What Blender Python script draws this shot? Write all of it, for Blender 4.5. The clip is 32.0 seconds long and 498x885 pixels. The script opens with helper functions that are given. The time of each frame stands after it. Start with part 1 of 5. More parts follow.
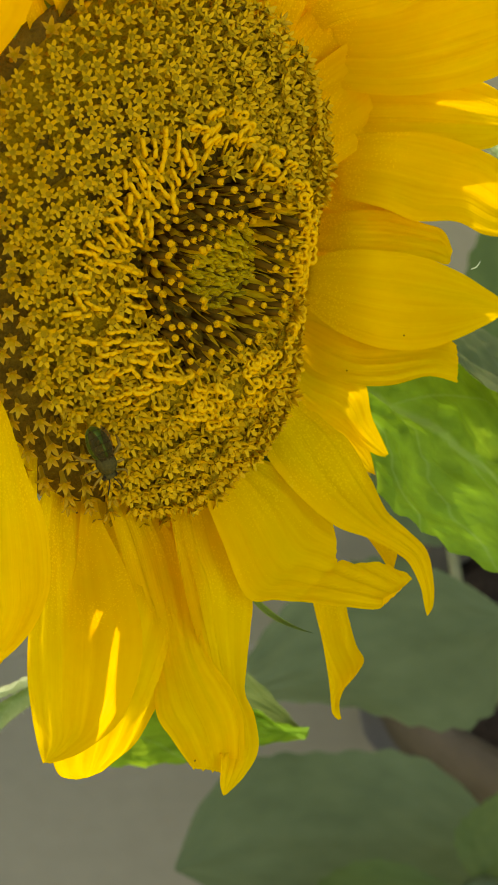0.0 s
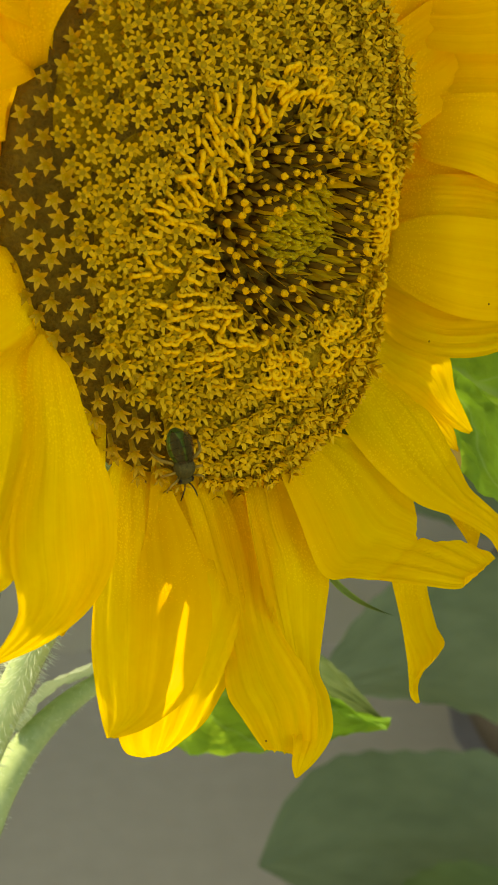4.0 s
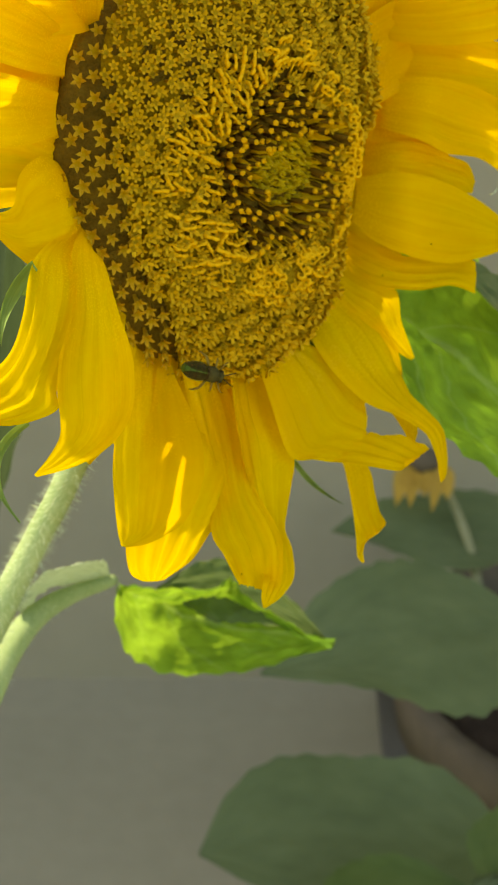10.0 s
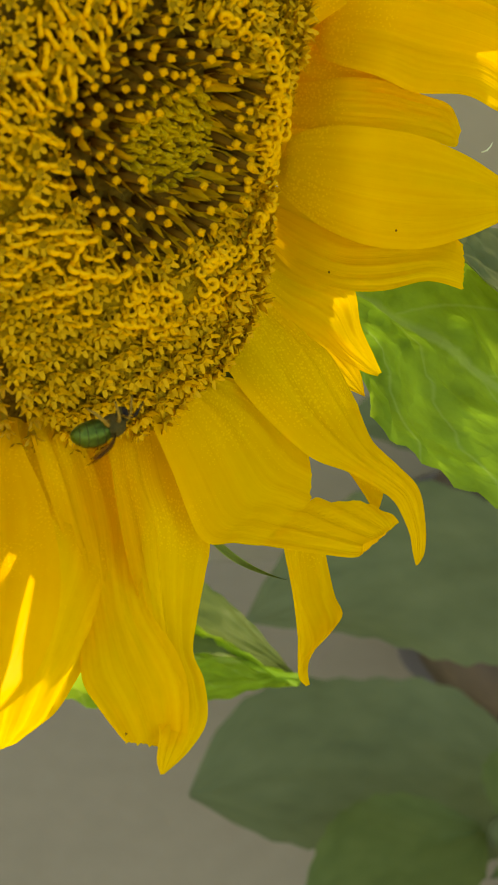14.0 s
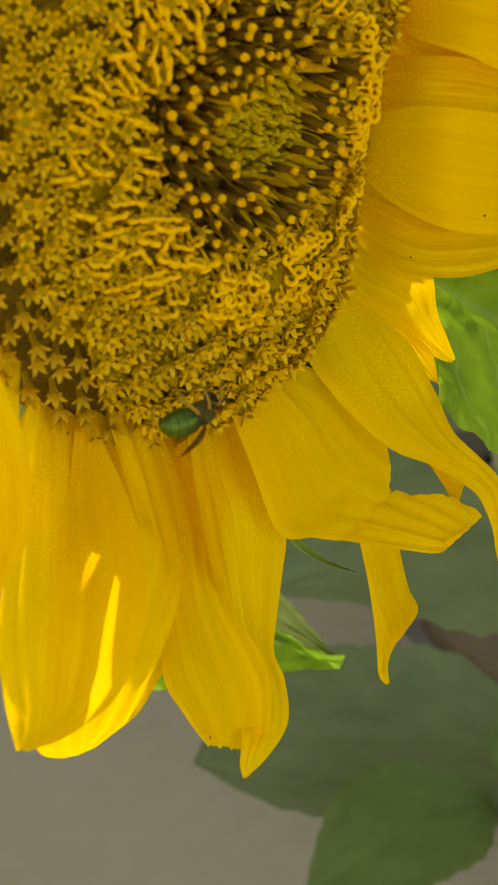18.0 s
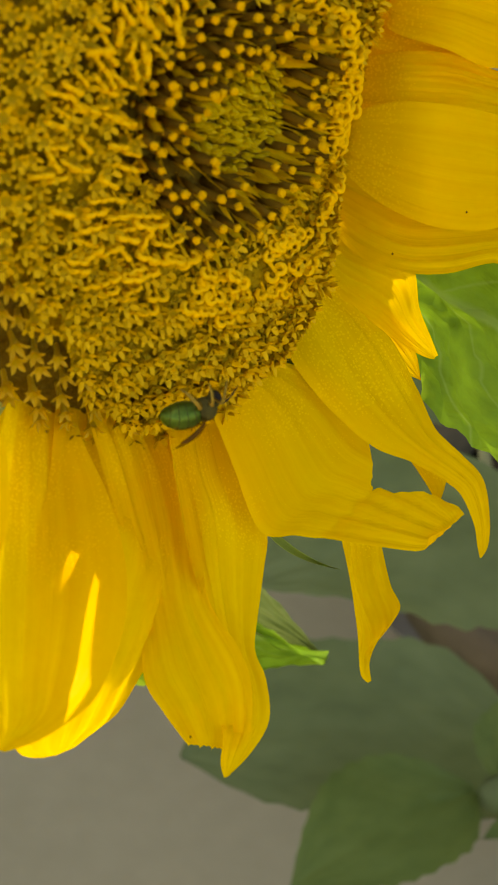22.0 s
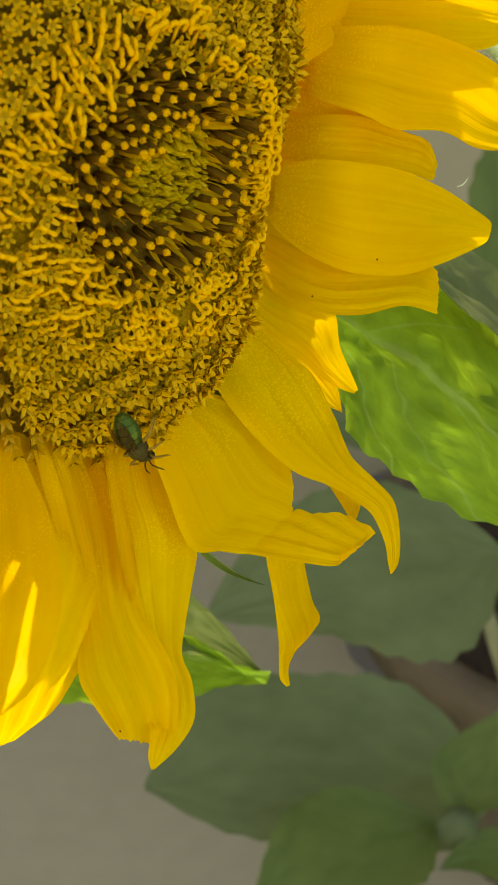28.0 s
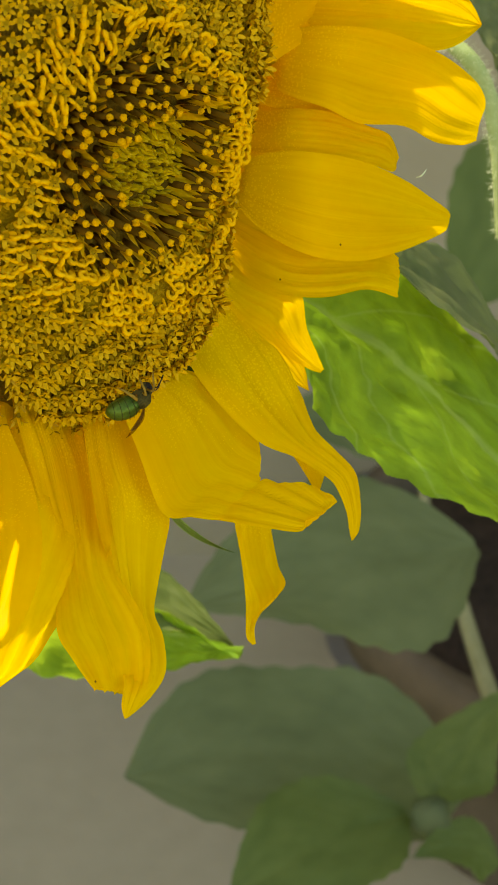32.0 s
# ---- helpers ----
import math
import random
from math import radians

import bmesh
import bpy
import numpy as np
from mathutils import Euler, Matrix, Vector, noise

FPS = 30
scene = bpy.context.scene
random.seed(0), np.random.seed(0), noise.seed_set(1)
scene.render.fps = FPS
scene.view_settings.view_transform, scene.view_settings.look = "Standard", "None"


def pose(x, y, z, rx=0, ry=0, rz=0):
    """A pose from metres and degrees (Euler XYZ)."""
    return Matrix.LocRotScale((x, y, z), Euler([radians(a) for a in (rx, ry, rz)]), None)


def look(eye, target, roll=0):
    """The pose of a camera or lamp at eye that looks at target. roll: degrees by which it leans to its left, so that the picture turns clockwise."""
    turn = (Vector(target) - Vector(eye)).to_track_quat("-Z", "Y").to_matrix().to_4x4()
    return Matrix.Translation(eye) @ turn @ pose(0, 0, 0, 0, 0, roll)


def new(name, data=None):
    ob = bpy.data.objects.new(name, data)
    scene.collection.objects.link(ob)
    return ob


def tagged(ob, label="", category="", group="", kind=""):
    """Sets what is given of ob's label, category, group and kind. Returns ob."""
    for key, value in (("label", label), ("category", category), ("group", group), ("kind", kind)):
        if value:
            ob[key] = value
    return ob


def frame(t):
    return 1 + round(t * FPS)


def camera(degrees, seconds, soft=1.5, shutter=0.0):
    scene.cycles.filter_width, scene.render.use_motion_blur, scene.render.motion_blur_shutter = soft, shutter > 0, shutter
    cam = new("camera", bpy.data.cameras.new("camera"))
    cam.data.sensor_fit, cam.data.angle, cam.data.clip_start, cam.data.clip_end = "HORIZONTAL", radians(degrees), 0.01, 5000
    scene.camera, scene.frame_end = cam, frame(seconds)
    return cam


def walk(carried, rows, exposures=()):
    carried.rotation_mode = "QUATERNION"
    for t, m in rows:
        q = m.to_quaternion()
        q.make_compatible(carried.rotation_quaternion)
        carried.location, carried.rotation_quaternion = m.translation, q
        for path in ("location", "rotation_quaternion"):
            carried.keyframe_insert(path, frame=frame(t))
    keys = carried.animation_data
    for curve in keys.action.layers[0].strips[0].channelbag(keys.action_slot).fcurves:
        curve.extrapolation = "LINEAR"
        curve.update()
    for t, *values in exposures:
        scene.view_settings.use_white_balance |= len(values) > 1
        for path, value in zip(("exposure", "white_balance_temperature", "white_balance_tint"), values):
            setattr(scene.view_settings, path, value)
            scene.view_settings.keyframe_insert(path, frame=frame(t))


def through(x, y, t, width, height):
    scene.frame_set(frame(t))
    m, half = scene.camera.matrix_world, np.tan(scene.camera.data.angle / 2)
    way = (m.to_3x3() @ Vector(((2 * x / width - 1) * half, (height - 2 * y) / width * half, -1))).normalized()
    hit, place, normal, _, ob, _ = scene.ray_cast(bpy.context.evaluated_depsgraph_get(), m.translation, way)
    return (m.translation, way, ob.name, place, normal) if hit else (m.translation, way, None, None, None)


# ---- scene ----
EXPOSURES = [(0.0, 1.70, 9050, 13), (3.5, 1.68, 9050, 14), (6.0, 1.62, 8600, 12), (10.0, 1.62, 8550, 12), (13.0, 1.70, 9400, 15), (19.0, 1.70, 9700, 17), (24.0, 1.73, 9700, 17), (32.0, 1.75, 9400, 15)]
cam = camera(18.0, 32.0)
walk(cam, [
    (0.0, pose(0.00075, 0.08496, 1.01321, 61.692, 1.784, -2.477)),
    (0.5, pose(0.00187, 0.08169, 1.01342, 61.763, 1.525, -2.123)),
    (1.0, pose(-0.00117, 0.08180, 1.00827, 62.020, 1.135, -2.214)),
    (1.5, pose(-0.00321, 0.08322, 1.00788, 62.027, 1.101, -2.264)),
    (2.0, pose(-0.00177, 0.08766, 1.01014, 61.860, 1.316, -2.130)),
    (2.5, pose(-0.00367, 0.09177, 1.01191, 61.311, 1.505, -1.657)),
    (3.0, pose(-0.00303, 0.09292, 1.00875, 60.900, 1.968, -1.083)),
    (3.5, pose(0.00522, 0.09374, 1.00035, 61.743, 3.135, 0.896)),
    (5.5, pose(-0.00126, 0.04578, 1.01366, 62.114, 1.295, -0.150)),
    (6.0, pose(-0.00080, 0.01870, 1.01342, 63.311, 0.554, -0.149)),
    (6.5, pose(-0.00259, 0.00473, 1.01661, 64.413, -0.397, -0.300)),
    (7.0, pose(-0.01184, -0.00653, 1.01586, 65.242, -1.001, -0.309)),
    (7.5, pose(-0.01311, -0.00980, 1.01527, 65.571, -1.083, -0.488)),
    (8.0, pose(-0.01184, -0.00888, 1.00858, 65.611, -0.677, -0.233)),
    (8.5, pose(-0.00981, -0.00606, 1.00529, 65.411, -0.418, -0.067)),
    (9.0, pose(0.00000, 0.00000, 1.00000, 65.282, -0.008, -0.022)),
    (9.5, pose(-0.00898, 0.00474, 1.00247, 65.022, -0.097, -0.020)),
    (10.0, pose(-0.00452, 0.00400, 0.99895, 64.801, -0.087, -0.054)),
    (10.5, pose(-0.00596, 0.00354, 0.99722, 64.408, -0.177, -0.202)),
    (11.0, pose(0.00101, 0.01191, 1.00022, 63.783, -0.239, -0.252)),
    (11.5, pose(0.00567, 0.02599, 1.00717, 62.927, -0.172, -0.343)),
    (12.0, pose(0.01046, 0.04625, 1.00626, 61.975, 0.085, -0.349)),
    (12.5, pose(0.01669, 0.07473, 1.00390, 60.892, 0.394, -0.170)),
    (13.0, pose(0.01781, 0.10338, 0.99506, 59.934, 0.857, -0.088)),
    (13.5, pose(0.01945, 0.12153, 0.99056, 59.102, 1.398, -0.064)),
    (15.5, pose(0.01530, 0.14360, 0.98281, 57.402, 1.744, -0.040)),
    (15.6, pose(0.01367, 0.14416, 0.98262, 57.354, 1.731, -0.039)),
    (16.0, pose(0.00781, 0.14645, 0.98168, 57.120, 1.552, -0.223)),
    (16.5, pose(0.00323, 0.14752, 0.98402, 56.821, 1.412, -0.332)),
    (16.9, pose(0.00594, 0.14440, 0.98546, 56.812, 1.375, -0.300)),
    (17.0, pose(0.00715, 0.14351, 0.98579, 56.773, 1.238, -0.470)),
    (17.5, pose(0.00478, 0.14350, 0.98836, 56.756, 1.215, -0.588)),
    (18.0, pose(0.00169, 0.14330, 0.98881, 56.842, 1.021, -0.637)),
    (18.5, pose(0.00256, 0.14295, 0.98919, 56.833, 0.928, -0.648)),
    (19.0, pose(0.00320, 0.14014, 0.99004, 56.798, 0.863, -0.701)),
    (19.5, pose(0.00312, 0.13935, 0.99022, 56.753, 0.907, -0.683)),
    (20.0, pose(0.00791, 0.14060, 0.98792, 56.733, 0.926, -0.606)),
    (20.3, pose(0.01024, 0.14228, 0.98807, 56.523, 0.913, -0.660)),
    (20.5, pose(0.01172, 0.14353, 0.98840, 56.474, 0.929, -0.684)),
    (21.0, pose(0.01730, 0.14702, 0.99076, 56.424, 0.881, -0.655)),
    (21.5, pose(0.01467, 0.14712, 0.98993, 56.421, 0.848, -0.800)),
    (22.0, pose(0.00280, 0.14493, 0.98886, 56.538, 0.776, -1.025)),
    (22.5, pose(0.00061, 0.14464, 0.98893, 56.614, 0.574, -1.211)),
    (23.0, pose(-0.00153, 0.14523, 0.98942, 56.835, 0.336, -1.417)),
    (23.5, pose(0.00123, 0.14558, 0.99002, 56.942, 0.149, -1.659)),
    (24.0, pose(0.00246, 0.14522, 0.99053, 57.080, -0.049, -1.912)),
    (24.5, pose(-0.00002, 0.14449, 0.99185, 57.266, -0.229, -2.206)),
    (26.5, pose(0.00304, 0.13127, 0.99452, 58.082, -0.394, -2.228)),
    (27.0, pose(0.00501, 0.12852, 0.99843, 58.094, -0.305, -1.991)),
    (27.5, pose(0.00823, 0.12422, 0.99968, 58.142, -0.120, -1.709)),
    (28.0, pose(0.01201, 0.11996, 1.00041, 58.171, 0.001, -1.359)),
    (28.5, pose(0.01365, 0.11712, 1.00209, 58.247, 0.121, -1.136)),
    (29.0, pose(0.01331, 0.11455, 1.00326, 58.285, 0.157, -1.212)),
    (29.5, pose(0.01238, 0.11187, 1.00495, 58.410, 0.168, -1.304)),
    (30.0, pose(0.01184, 0.11207, 1.00625, 58.465, 0.033, -1.462)),
    (30.5, pose(0.01214, 0.10767, 1.00587, 58.581, -0.109, -1.598)),
    (31.0, pose(0.01272, 0.10240, 1.00674, 58.629, -0.226, -1.621)),
    (31.5, pose(0.01355, 0.09818, 1.00640, 58.590, -0.429, -1.606)),
    (32.0, pose(0.01482, 0.09947, 1.00505, 58.419, -0.673, -1.529)),
], EXPOSURES)
cam.data.dof.use_dof = True
cam.data.dof.focus_distance = 0.302
cam.data.dof.aperture_fstop = 62.0

# ---- world, sun ----
SUN = Vector((-0.498, 0.181, 0.848)).normalized()      # towards the sun: high, behind the flower head
world = bpy.data.worlds.new("sky")
scene.world = world
world.use_nodes = True
wn = world.node_tree
sky = wn.nodes.new("ShaderNodeTexSky")
sky.sky_type = "NISHITA"
sky.sun_disc = False
sky.sun_elevation = math.asin(SUN.z)
sky.sun_rotation = math.atan2(SUN.x, SUN.y)
wn.links.new(sky.outputs[0], wn.nodes["Background"].inputs[0])
wn.nodes["Background"].inputs[1].default_value = 0.153
sun_data = bpy.data.lights.new("sun", "SUN")
sun_data.energy, sun_data.angle, sun_data.color = 2.05, radians(0.5), (1.0, 0.95, 0.86)
sun = new("sun", sun_data)
sun.matrix_world = look(SUN * 5, (0, 0, 0))

# ---- frames of reference ----
# The head: x across, y up, z out of the flower's face; centimetres are turned into metres here.
CM = 0.01
HEAD = Matrix(((0.66415, 0.15323, 0.73173, -0.00904), (0.67755, 0.29028, -0.67577, 0.35745), (-0.31595, 0.94460, 0.08897, 0.91070),
               (0, 0, 0, 1)))
UNHEAD = HEAD.inverted()
TILT = radians(25)


def place(x, y, z):
    """World metres from centimetres to the right, down and ahead of the first view point."""
    return Vector((x * CM, (z * math.cos(TILT) - y * math.sin(TILT)) * CM,
                   1.0 - (y * math.cos(TILT) + z * math.sin(TILT)) * CM))


def head_point(u, v, n):
    return HEAD @ (Vector((u, v, n)) * CM)


# ---- materials ----
class Nodes:
    def __init__(self, name):
        self.mat = bpy.data.materials.new(name)
        self.mat.use_nodes = True
        self.tree = self.mat.node_tree
        self.tree.nodes.clear()
        self.out = self.tree.nodes.new("ShaderNodeOutputMaterial")

    def add(self, kind, ins=None, operation="", data_type=""):
        node = self.tree.nodes.new(kind)
        if operation:
            node.operation = operation
        if data_type:
            node.data_type = data_type
        for key, value in (ins or {}).items():
            sock = node.inputs[key]
            if isinstance(value, bpy.types.NodeSocket):
                self.tree.links.new(value, sock)
            else:
                sock.default_value = value
        return node

    def ramp(self, fac, stops):
        node = self.add("ShaderNodeValToRGB", {0: fac})
        while len(node.color_ramp.elements) < len(stops):
            node.color_ramp.elements.new(0.5)
        for el, (p, c) in zip(node.color_ramp.elements, stops):
            el.position, el.color = p, (*c, 1)
        return node.outputs[0]

    def finish(self, shader):
        self.tree.links.new(shader, self.out.inputs[0])
        return self.mat


def thin_material(name, low, high, through, vein=0.0, vein_colour=(0.3, 0.35, 0.15), amount=0.5, rough=0.45,
                  grain=(3.0, 60.0), bump=0.25, speck=None, root=None):
    """A petal or leaf: coloured along its length, veined lengthwise, light shining through it."""
    n = Nodes(name)
    uv = n.add("ShaderNodeUVMap").outputs[0]
    info = n.add("ShaderNodeObjectInfo").outputs["Random"]
    shift = n.add("ShaderNodeCombineXYZ", {0: info, 1: info})
    moved = n.add("ShaderNodeVectorMath", {0: uv, 1: n.add("ShaderNodeVectorMath", {0: shift.outputs[0], 3: 9.0}, operation="SCALE").outputs[0]}).outputs[0]
    mapped = n.add("ShaderNodeMapping", {0: moved, 3: (grain[0], grain[1], 1)}).outputs[0]
    streak = n.add("ShaderNodeTexNoise", {"Vector": mapped, "Scale": 1.0, "Detail": 4.0}).outputs[0]
    cloud = n.add("ShaderNodeTexNoise", {"Vector": moved, "Scale": 5.0, "Detail": 3.0}).outputs[0]
    mix = n.add("ShaderNodeMath", {0: streak, 1: 0.6}, operation="MULTIPLY").outputs[0]
    mix = n.add("ShaderNodeMath", {0: cloud, 1: 0.4, 2: mix}, operation="MULTIPLY_ADD").outputs[0]
    colour = n.ramp(mix, [(0.3, low), (0.7, high)])
    if root:      # the shade near the disc, painted as deeper orange towards a petal's root
        start = n.add("ShaderNodeSeparateXYZ", {0: uv}).outputs[0]
        start = n.add("ShaderNodeMath", {0: cloud, 1: 0.25, 2: start}, operation="MULTIPLY_ADD").outputs[0]
        start = n.add("ShaderNodeMapRange", {0: start, 1: 0.15, 2: 0.62, 3: 0.12, 4: 0.0}).outputs[0]
        colour = n.add("ShaderNodeMix", {0: start, 6: colour, 7: (*root, 1)}, data_type="RGBA").outputs[2]
    if speck:
        geo = n.add("ShaderNodeTexCoord").outputs["Object"]
        dots = n.add("ShaderNodeTexVoronoi", {"Vector": geo, "Scale": 1700.0}).outputs["Distance"]
        few = n.add("ShaderNodeTexNoise", {"Vector": geo, "Scale": 90.0, "Detail": 2.0}).outputs[0]
        near = n.add("ShaderNodeSeparateXYZ", {0: uv}).outputs[0]
        near = n.add("ShaderNodeMapRange", {0: near, 1: 0.25, 2: 0.70, 3: 1.0, 4: 0.0}).outputs[0]
        on = n.add("ShaderNodeMath", {0: few, 1: near}, operation="MULTIPLY").outputs[0]
        on = n.add("ShaderNodeMapRange", {0: on, 1: 0.27, 2: 0.50, 3: 0.0, 4: 0.38}).outputs[0]
        on = n.add("ShaderNodeMath", {0: dots, 1: on}, operation="LESS_THAN").outputs[0]
        colour = n.add("ShaderNodeMix", {0: on, 6: colour, 7: (*speck, 1)}, data_type="RGBA").outputs[2]
    if vein:
        parts = n.add("ShaderNodeSeparateXYZ", {0: uv})
        across = n.add("ShaderNodeMath", {0: parts.outputs[1], 1: 2.0, 2: -1.0}, operation="MULTIPLY_ADD").outputs[0]
        across = n.add("ShaderNodeMath", {0: across}, operation="ABSOLUTE").outputs[0]
        bent = n.add("ShaderNodeMath", {0: cloud, 1: 0.06, 2: parts.outputs[0]}, operation="MULTIPLY_ADD").outputs[0]
        rib = n.add("ShaderNodeMath", {0: across, 1: -0.35, 2: bent}, operation="MULTIPLY_ADD").outputs[0]
        rib = n.add("ShaderNodeMath", {0: rib, 1: 9.0}, operation="MULTIPLY").outputs[0]
        rib = n.add("ShaderNodeMath", {0: rib, 1: 1.0}, operation="PINGPONG").outputs[0]
        rib = n.add("ShaderNodeMapRange", {0: rib, 1: 0.93, 2: 1.0, 3: 0.0, 4: 0.8}).outputs[0]
        mid = n.add("ShaderNodeMapRange", {0: across, 1: 0.02, 2: 0.05, 3: 1.0, 4: 0.0}).outputs[0]
        line = n.add("ShaderNodeMath", {0: rib, 1: mid}, operation="MAXIMUM").outputs[0]
        net = n.add("ShaderNodeTexVoronoi", {"Vector": moved, "Scale": 26.0}).outputs["Distance"]
        mix = n.add("ShaderNodeMath", {0: net, 1: -0.8, 2: mix}, operation="MULTIPLY_ADD").outputs[0]
        line = n.add("ShaderNodeMath", {0: line, 1: vein}, operation="MULTIPLY").outputs[0]
        colour = n.add("ShaderNodeMix", {0: line, 6: colour, 7: (*vein_colour, 1)}, data_type="RGBA").outputs[2]
    bumped = n.add("ShaderNodeBump", {"Height": mix, "Strength": bump, "Distance": 0.0006}).outputs[0]
    face = n.add("ShaderNodeBsdfPrincipled", {"Base Color": colour, "Roughness": rough, "Normal": bumped})
    face.inputs["Specular IOR Level"].default_value = 0.12
    tint = n.add("ShaderNodeMix", {0: 0.5, 6: colour, 7: (*through, 1)}, data_type="RGBA").outputs[2]
    glow = n.add("ShaderNodeBsdfTranslucent", {"Color": tint, "Normal": bumped})
    both = n.add("ShaderNodeMixShader", {0: amount, 1: face.outputs[0], 2: glow.outputs[0]})
    return n.finish(both.outputs[0])


def solid_material(name, low, high, scale=900.0, rough=0.6, metal=0.0, bump=0.3, vary=0.0, depth=0.0003, spec=0.08, fine=6.0):
    n = Nodes(name)
    geo = n.add("ShaderNodeTexCoord").outputs["Object"]
    a = n.add("ShaderNodeTexNoise", {"Vector": geo, "Scale": scale, "Detail": 4.0}).outputs[0]
    b = n.add("ShaderNodeTexNoise", {"Vector": geo, "Scale": scale / fine, "Detail": 2.0}).outputs[0]
    mix = n.add("ShaderNodeMath", {0: a, 1: b}, operation="ADD").outputs[0]
    mix = n.add("ShaderNodeMath", {0: mix, 1: 0.5}, operation="MULTIPLY").outputs[0]
    if vary:
        info = n.add("ShaderNodeObjectInfo").outputs["Random"]
        island = n.add("ShaderNodeNewGeometry").outputs["Random Per Island"]
        both = n.add("ShaderNodeMath", {0: info, 1: island}, operation="ADD").outputs[0]
        both = n.add("ShaderNodeMath", {0: both, 1: 0.5}, operation="SUBTRACT").outputs[0]
        mix = n.add("ShaderNodeMath", {0: both, 1: vary, 2: mix}, operation="MULTIPLY_ADD").outputs[0]
    colour = n.ramp(mix, [(0.32, low), (0.68, high)])
    bumped = n.add("ShaderNodeBump", {"Height": a, "Strength": bump, "Distance": depth}).outputs[0]
    face = n.add("ShaderNodeBsdfPrincipled", {"Base Color": colour, "Roughness": rough, "Metallic": metal, "Normal": bumped})
    face.inputs["Specular IOR Level"].default_value = spec
    return n.finish(face.outputs[0])


# root: occlusion by the disc, put into the petal's colour as orange
M_PETAL = thin_material("petal", (0.79, 0.442, 0.001), (0.90, 0.582, 0.002), (1.0, 0.79, 0.01), amount=0.46, grain=(1.6, 18.0), bump=0.6, speck=(0.93, 0.60, 0.015), root=(0.70, 0.36, 0.001))
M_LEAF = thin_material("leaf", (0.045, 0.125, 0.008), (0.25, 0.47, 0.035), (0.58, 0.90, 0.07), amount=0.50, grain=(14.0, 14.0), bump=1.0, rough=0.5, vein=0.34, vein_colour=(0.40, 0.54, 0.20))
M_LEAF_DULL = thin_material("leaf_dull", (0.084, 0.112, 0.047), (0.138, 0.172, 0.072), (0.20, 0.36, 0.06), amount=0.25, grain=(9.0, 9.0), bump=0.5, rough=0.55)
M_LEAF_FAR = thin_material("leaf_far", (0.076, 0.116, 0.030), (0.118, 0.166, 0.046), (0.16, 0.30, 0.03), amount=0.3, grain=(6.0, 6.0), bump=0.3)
M_LEAF_PALE = thin_material("leaf_pale", (0.24, 0.31, 0.18), (0.34, 0.42, 0.26), (0.35, 0.5, 0.2), amount=0.25, grain=(5.0, 22.0), bump=0.6, rough=0.6)
M_BRACT = thin_material("bract", (0.16, 0.26, 0.05), (0.26, 0.37, 0.09), (0.3, 0.5, 0.05), amount=0.3, grain=(4.0, 20.0), bump=0.4)
M_WITHER = thin_material("withered_petal", (0.35, 0.20, 0.03), (0.55, 0.36, 0.06), (0.6, 0.4, 0.05), amount=0.4, grain=(4.0, 20.0))
M_STEM = solid_material("stem", (0.24, 0.34, 0.12), (0.36, 0.46, 0.20), 500.0, rough=0.55)
M_STEM_FAR = solid_material("stem_far", (0.15, 0.155, 0.07), (0.22, 0.22, 0.11), 300.0, rough=0.7)
# leaf green with the shade behind the head put into its colour
M_LEAF_SHADE = thin_material("leaf_shade", (0.028, 0.045, 0.014), (0.05, 0.075, 0.022), (0.08, 0.12, 0.02), amount=0.15, grain=(6.0, 6.0), bump=0.3)
M_HAIR = solid_material("hair", (0.48, 0.58, 0.32), (0.62, 0.70, 0.45), 500.0, rough=0.4)
M_DISC = solid_material("disc_floor", (0.11, 0.062, 0.004), (0.20, 0.118, 0.008), 1400.0, bump=1.0, depth=0.0008)
M_STAR = solid_material("star_floret", (0.36, 0.205, 0.008), (0.53, 0.315, 0.016), 900.0, rough=0.55, vary=0.25)
M_SPIKE = solid_material("spike_floret", (0.470, 0.266, 0.006), (0.640, 0.376, 0.013), 900.0, rough=0.7, vary=0.3)
M_THROAT = solid_material("floret_throat", (0.33, 0.195, 0.005), (0.46, 0.28, 0.009), 900.0, rough=0.7, vary=0.3)
M_BED = solid_material("floret_bed", (0.23, 0.134, 0.003), (0.41, 0.245, 0.007), 1500.0, rough=0.8, bump=1.0, depth=0.0008)
M_TUBE = solid_material("anther_tube", (0.10, 0.048, 0.004), (0.16, 0.080, 0.007), 900.0, rough=0.7, vary=0.2, spec=0.0)
M_POLLEN = solid_material("pollen", (0.60, 0.305, 0.008), (0.79, 0.435, 0.016), 2500.0, rough=0.9, vary=0.45, bump=1.0, spec=0.0)
M_ANTHER = solid_material("anther", (0.55, 0.275, 0.008), (0.74, 0.395, 0.014), 2500.0, rough=0.9, vary=0.4, bump=1.0, spec=0.0)
M_PALEA = solid_material("palea", (0.60, 0.34, 0.007), (0.76, 0.455, 0.014), 900.0, rough=0.5, vary=0.25)
M_BUD = solid_material("green_bud", (0.44, 0.30, 0.008), (0.57, 0.395, 0.014), 1500.0, rough=0.35, vary=0.3)
M_BEE = solid_material("bee_green", (0.040, 0.085, 0.012), (0.100, 0.160, 0.022), 2500.0, rough=0.30, metal=0.6, bump=0.5, depth=0.0001)
M_BAND = solid_material("bee_band", (0.030, 0.036, 0.008), (0.06, 0.065, 0.014), 2500.0, rough=0.7)
M_BLACK = solid_material("bee_black", (0.012, 0.010, 0.006), (0.03, 0.022, 0.012), 2500.0, rough=0.35)
M_LEG = solid_material("bee_leg", (0.17, 0.105, 0.015), (0.30, 0.19, 0.03), 2500.0, rough=0.7, spec=0.0)
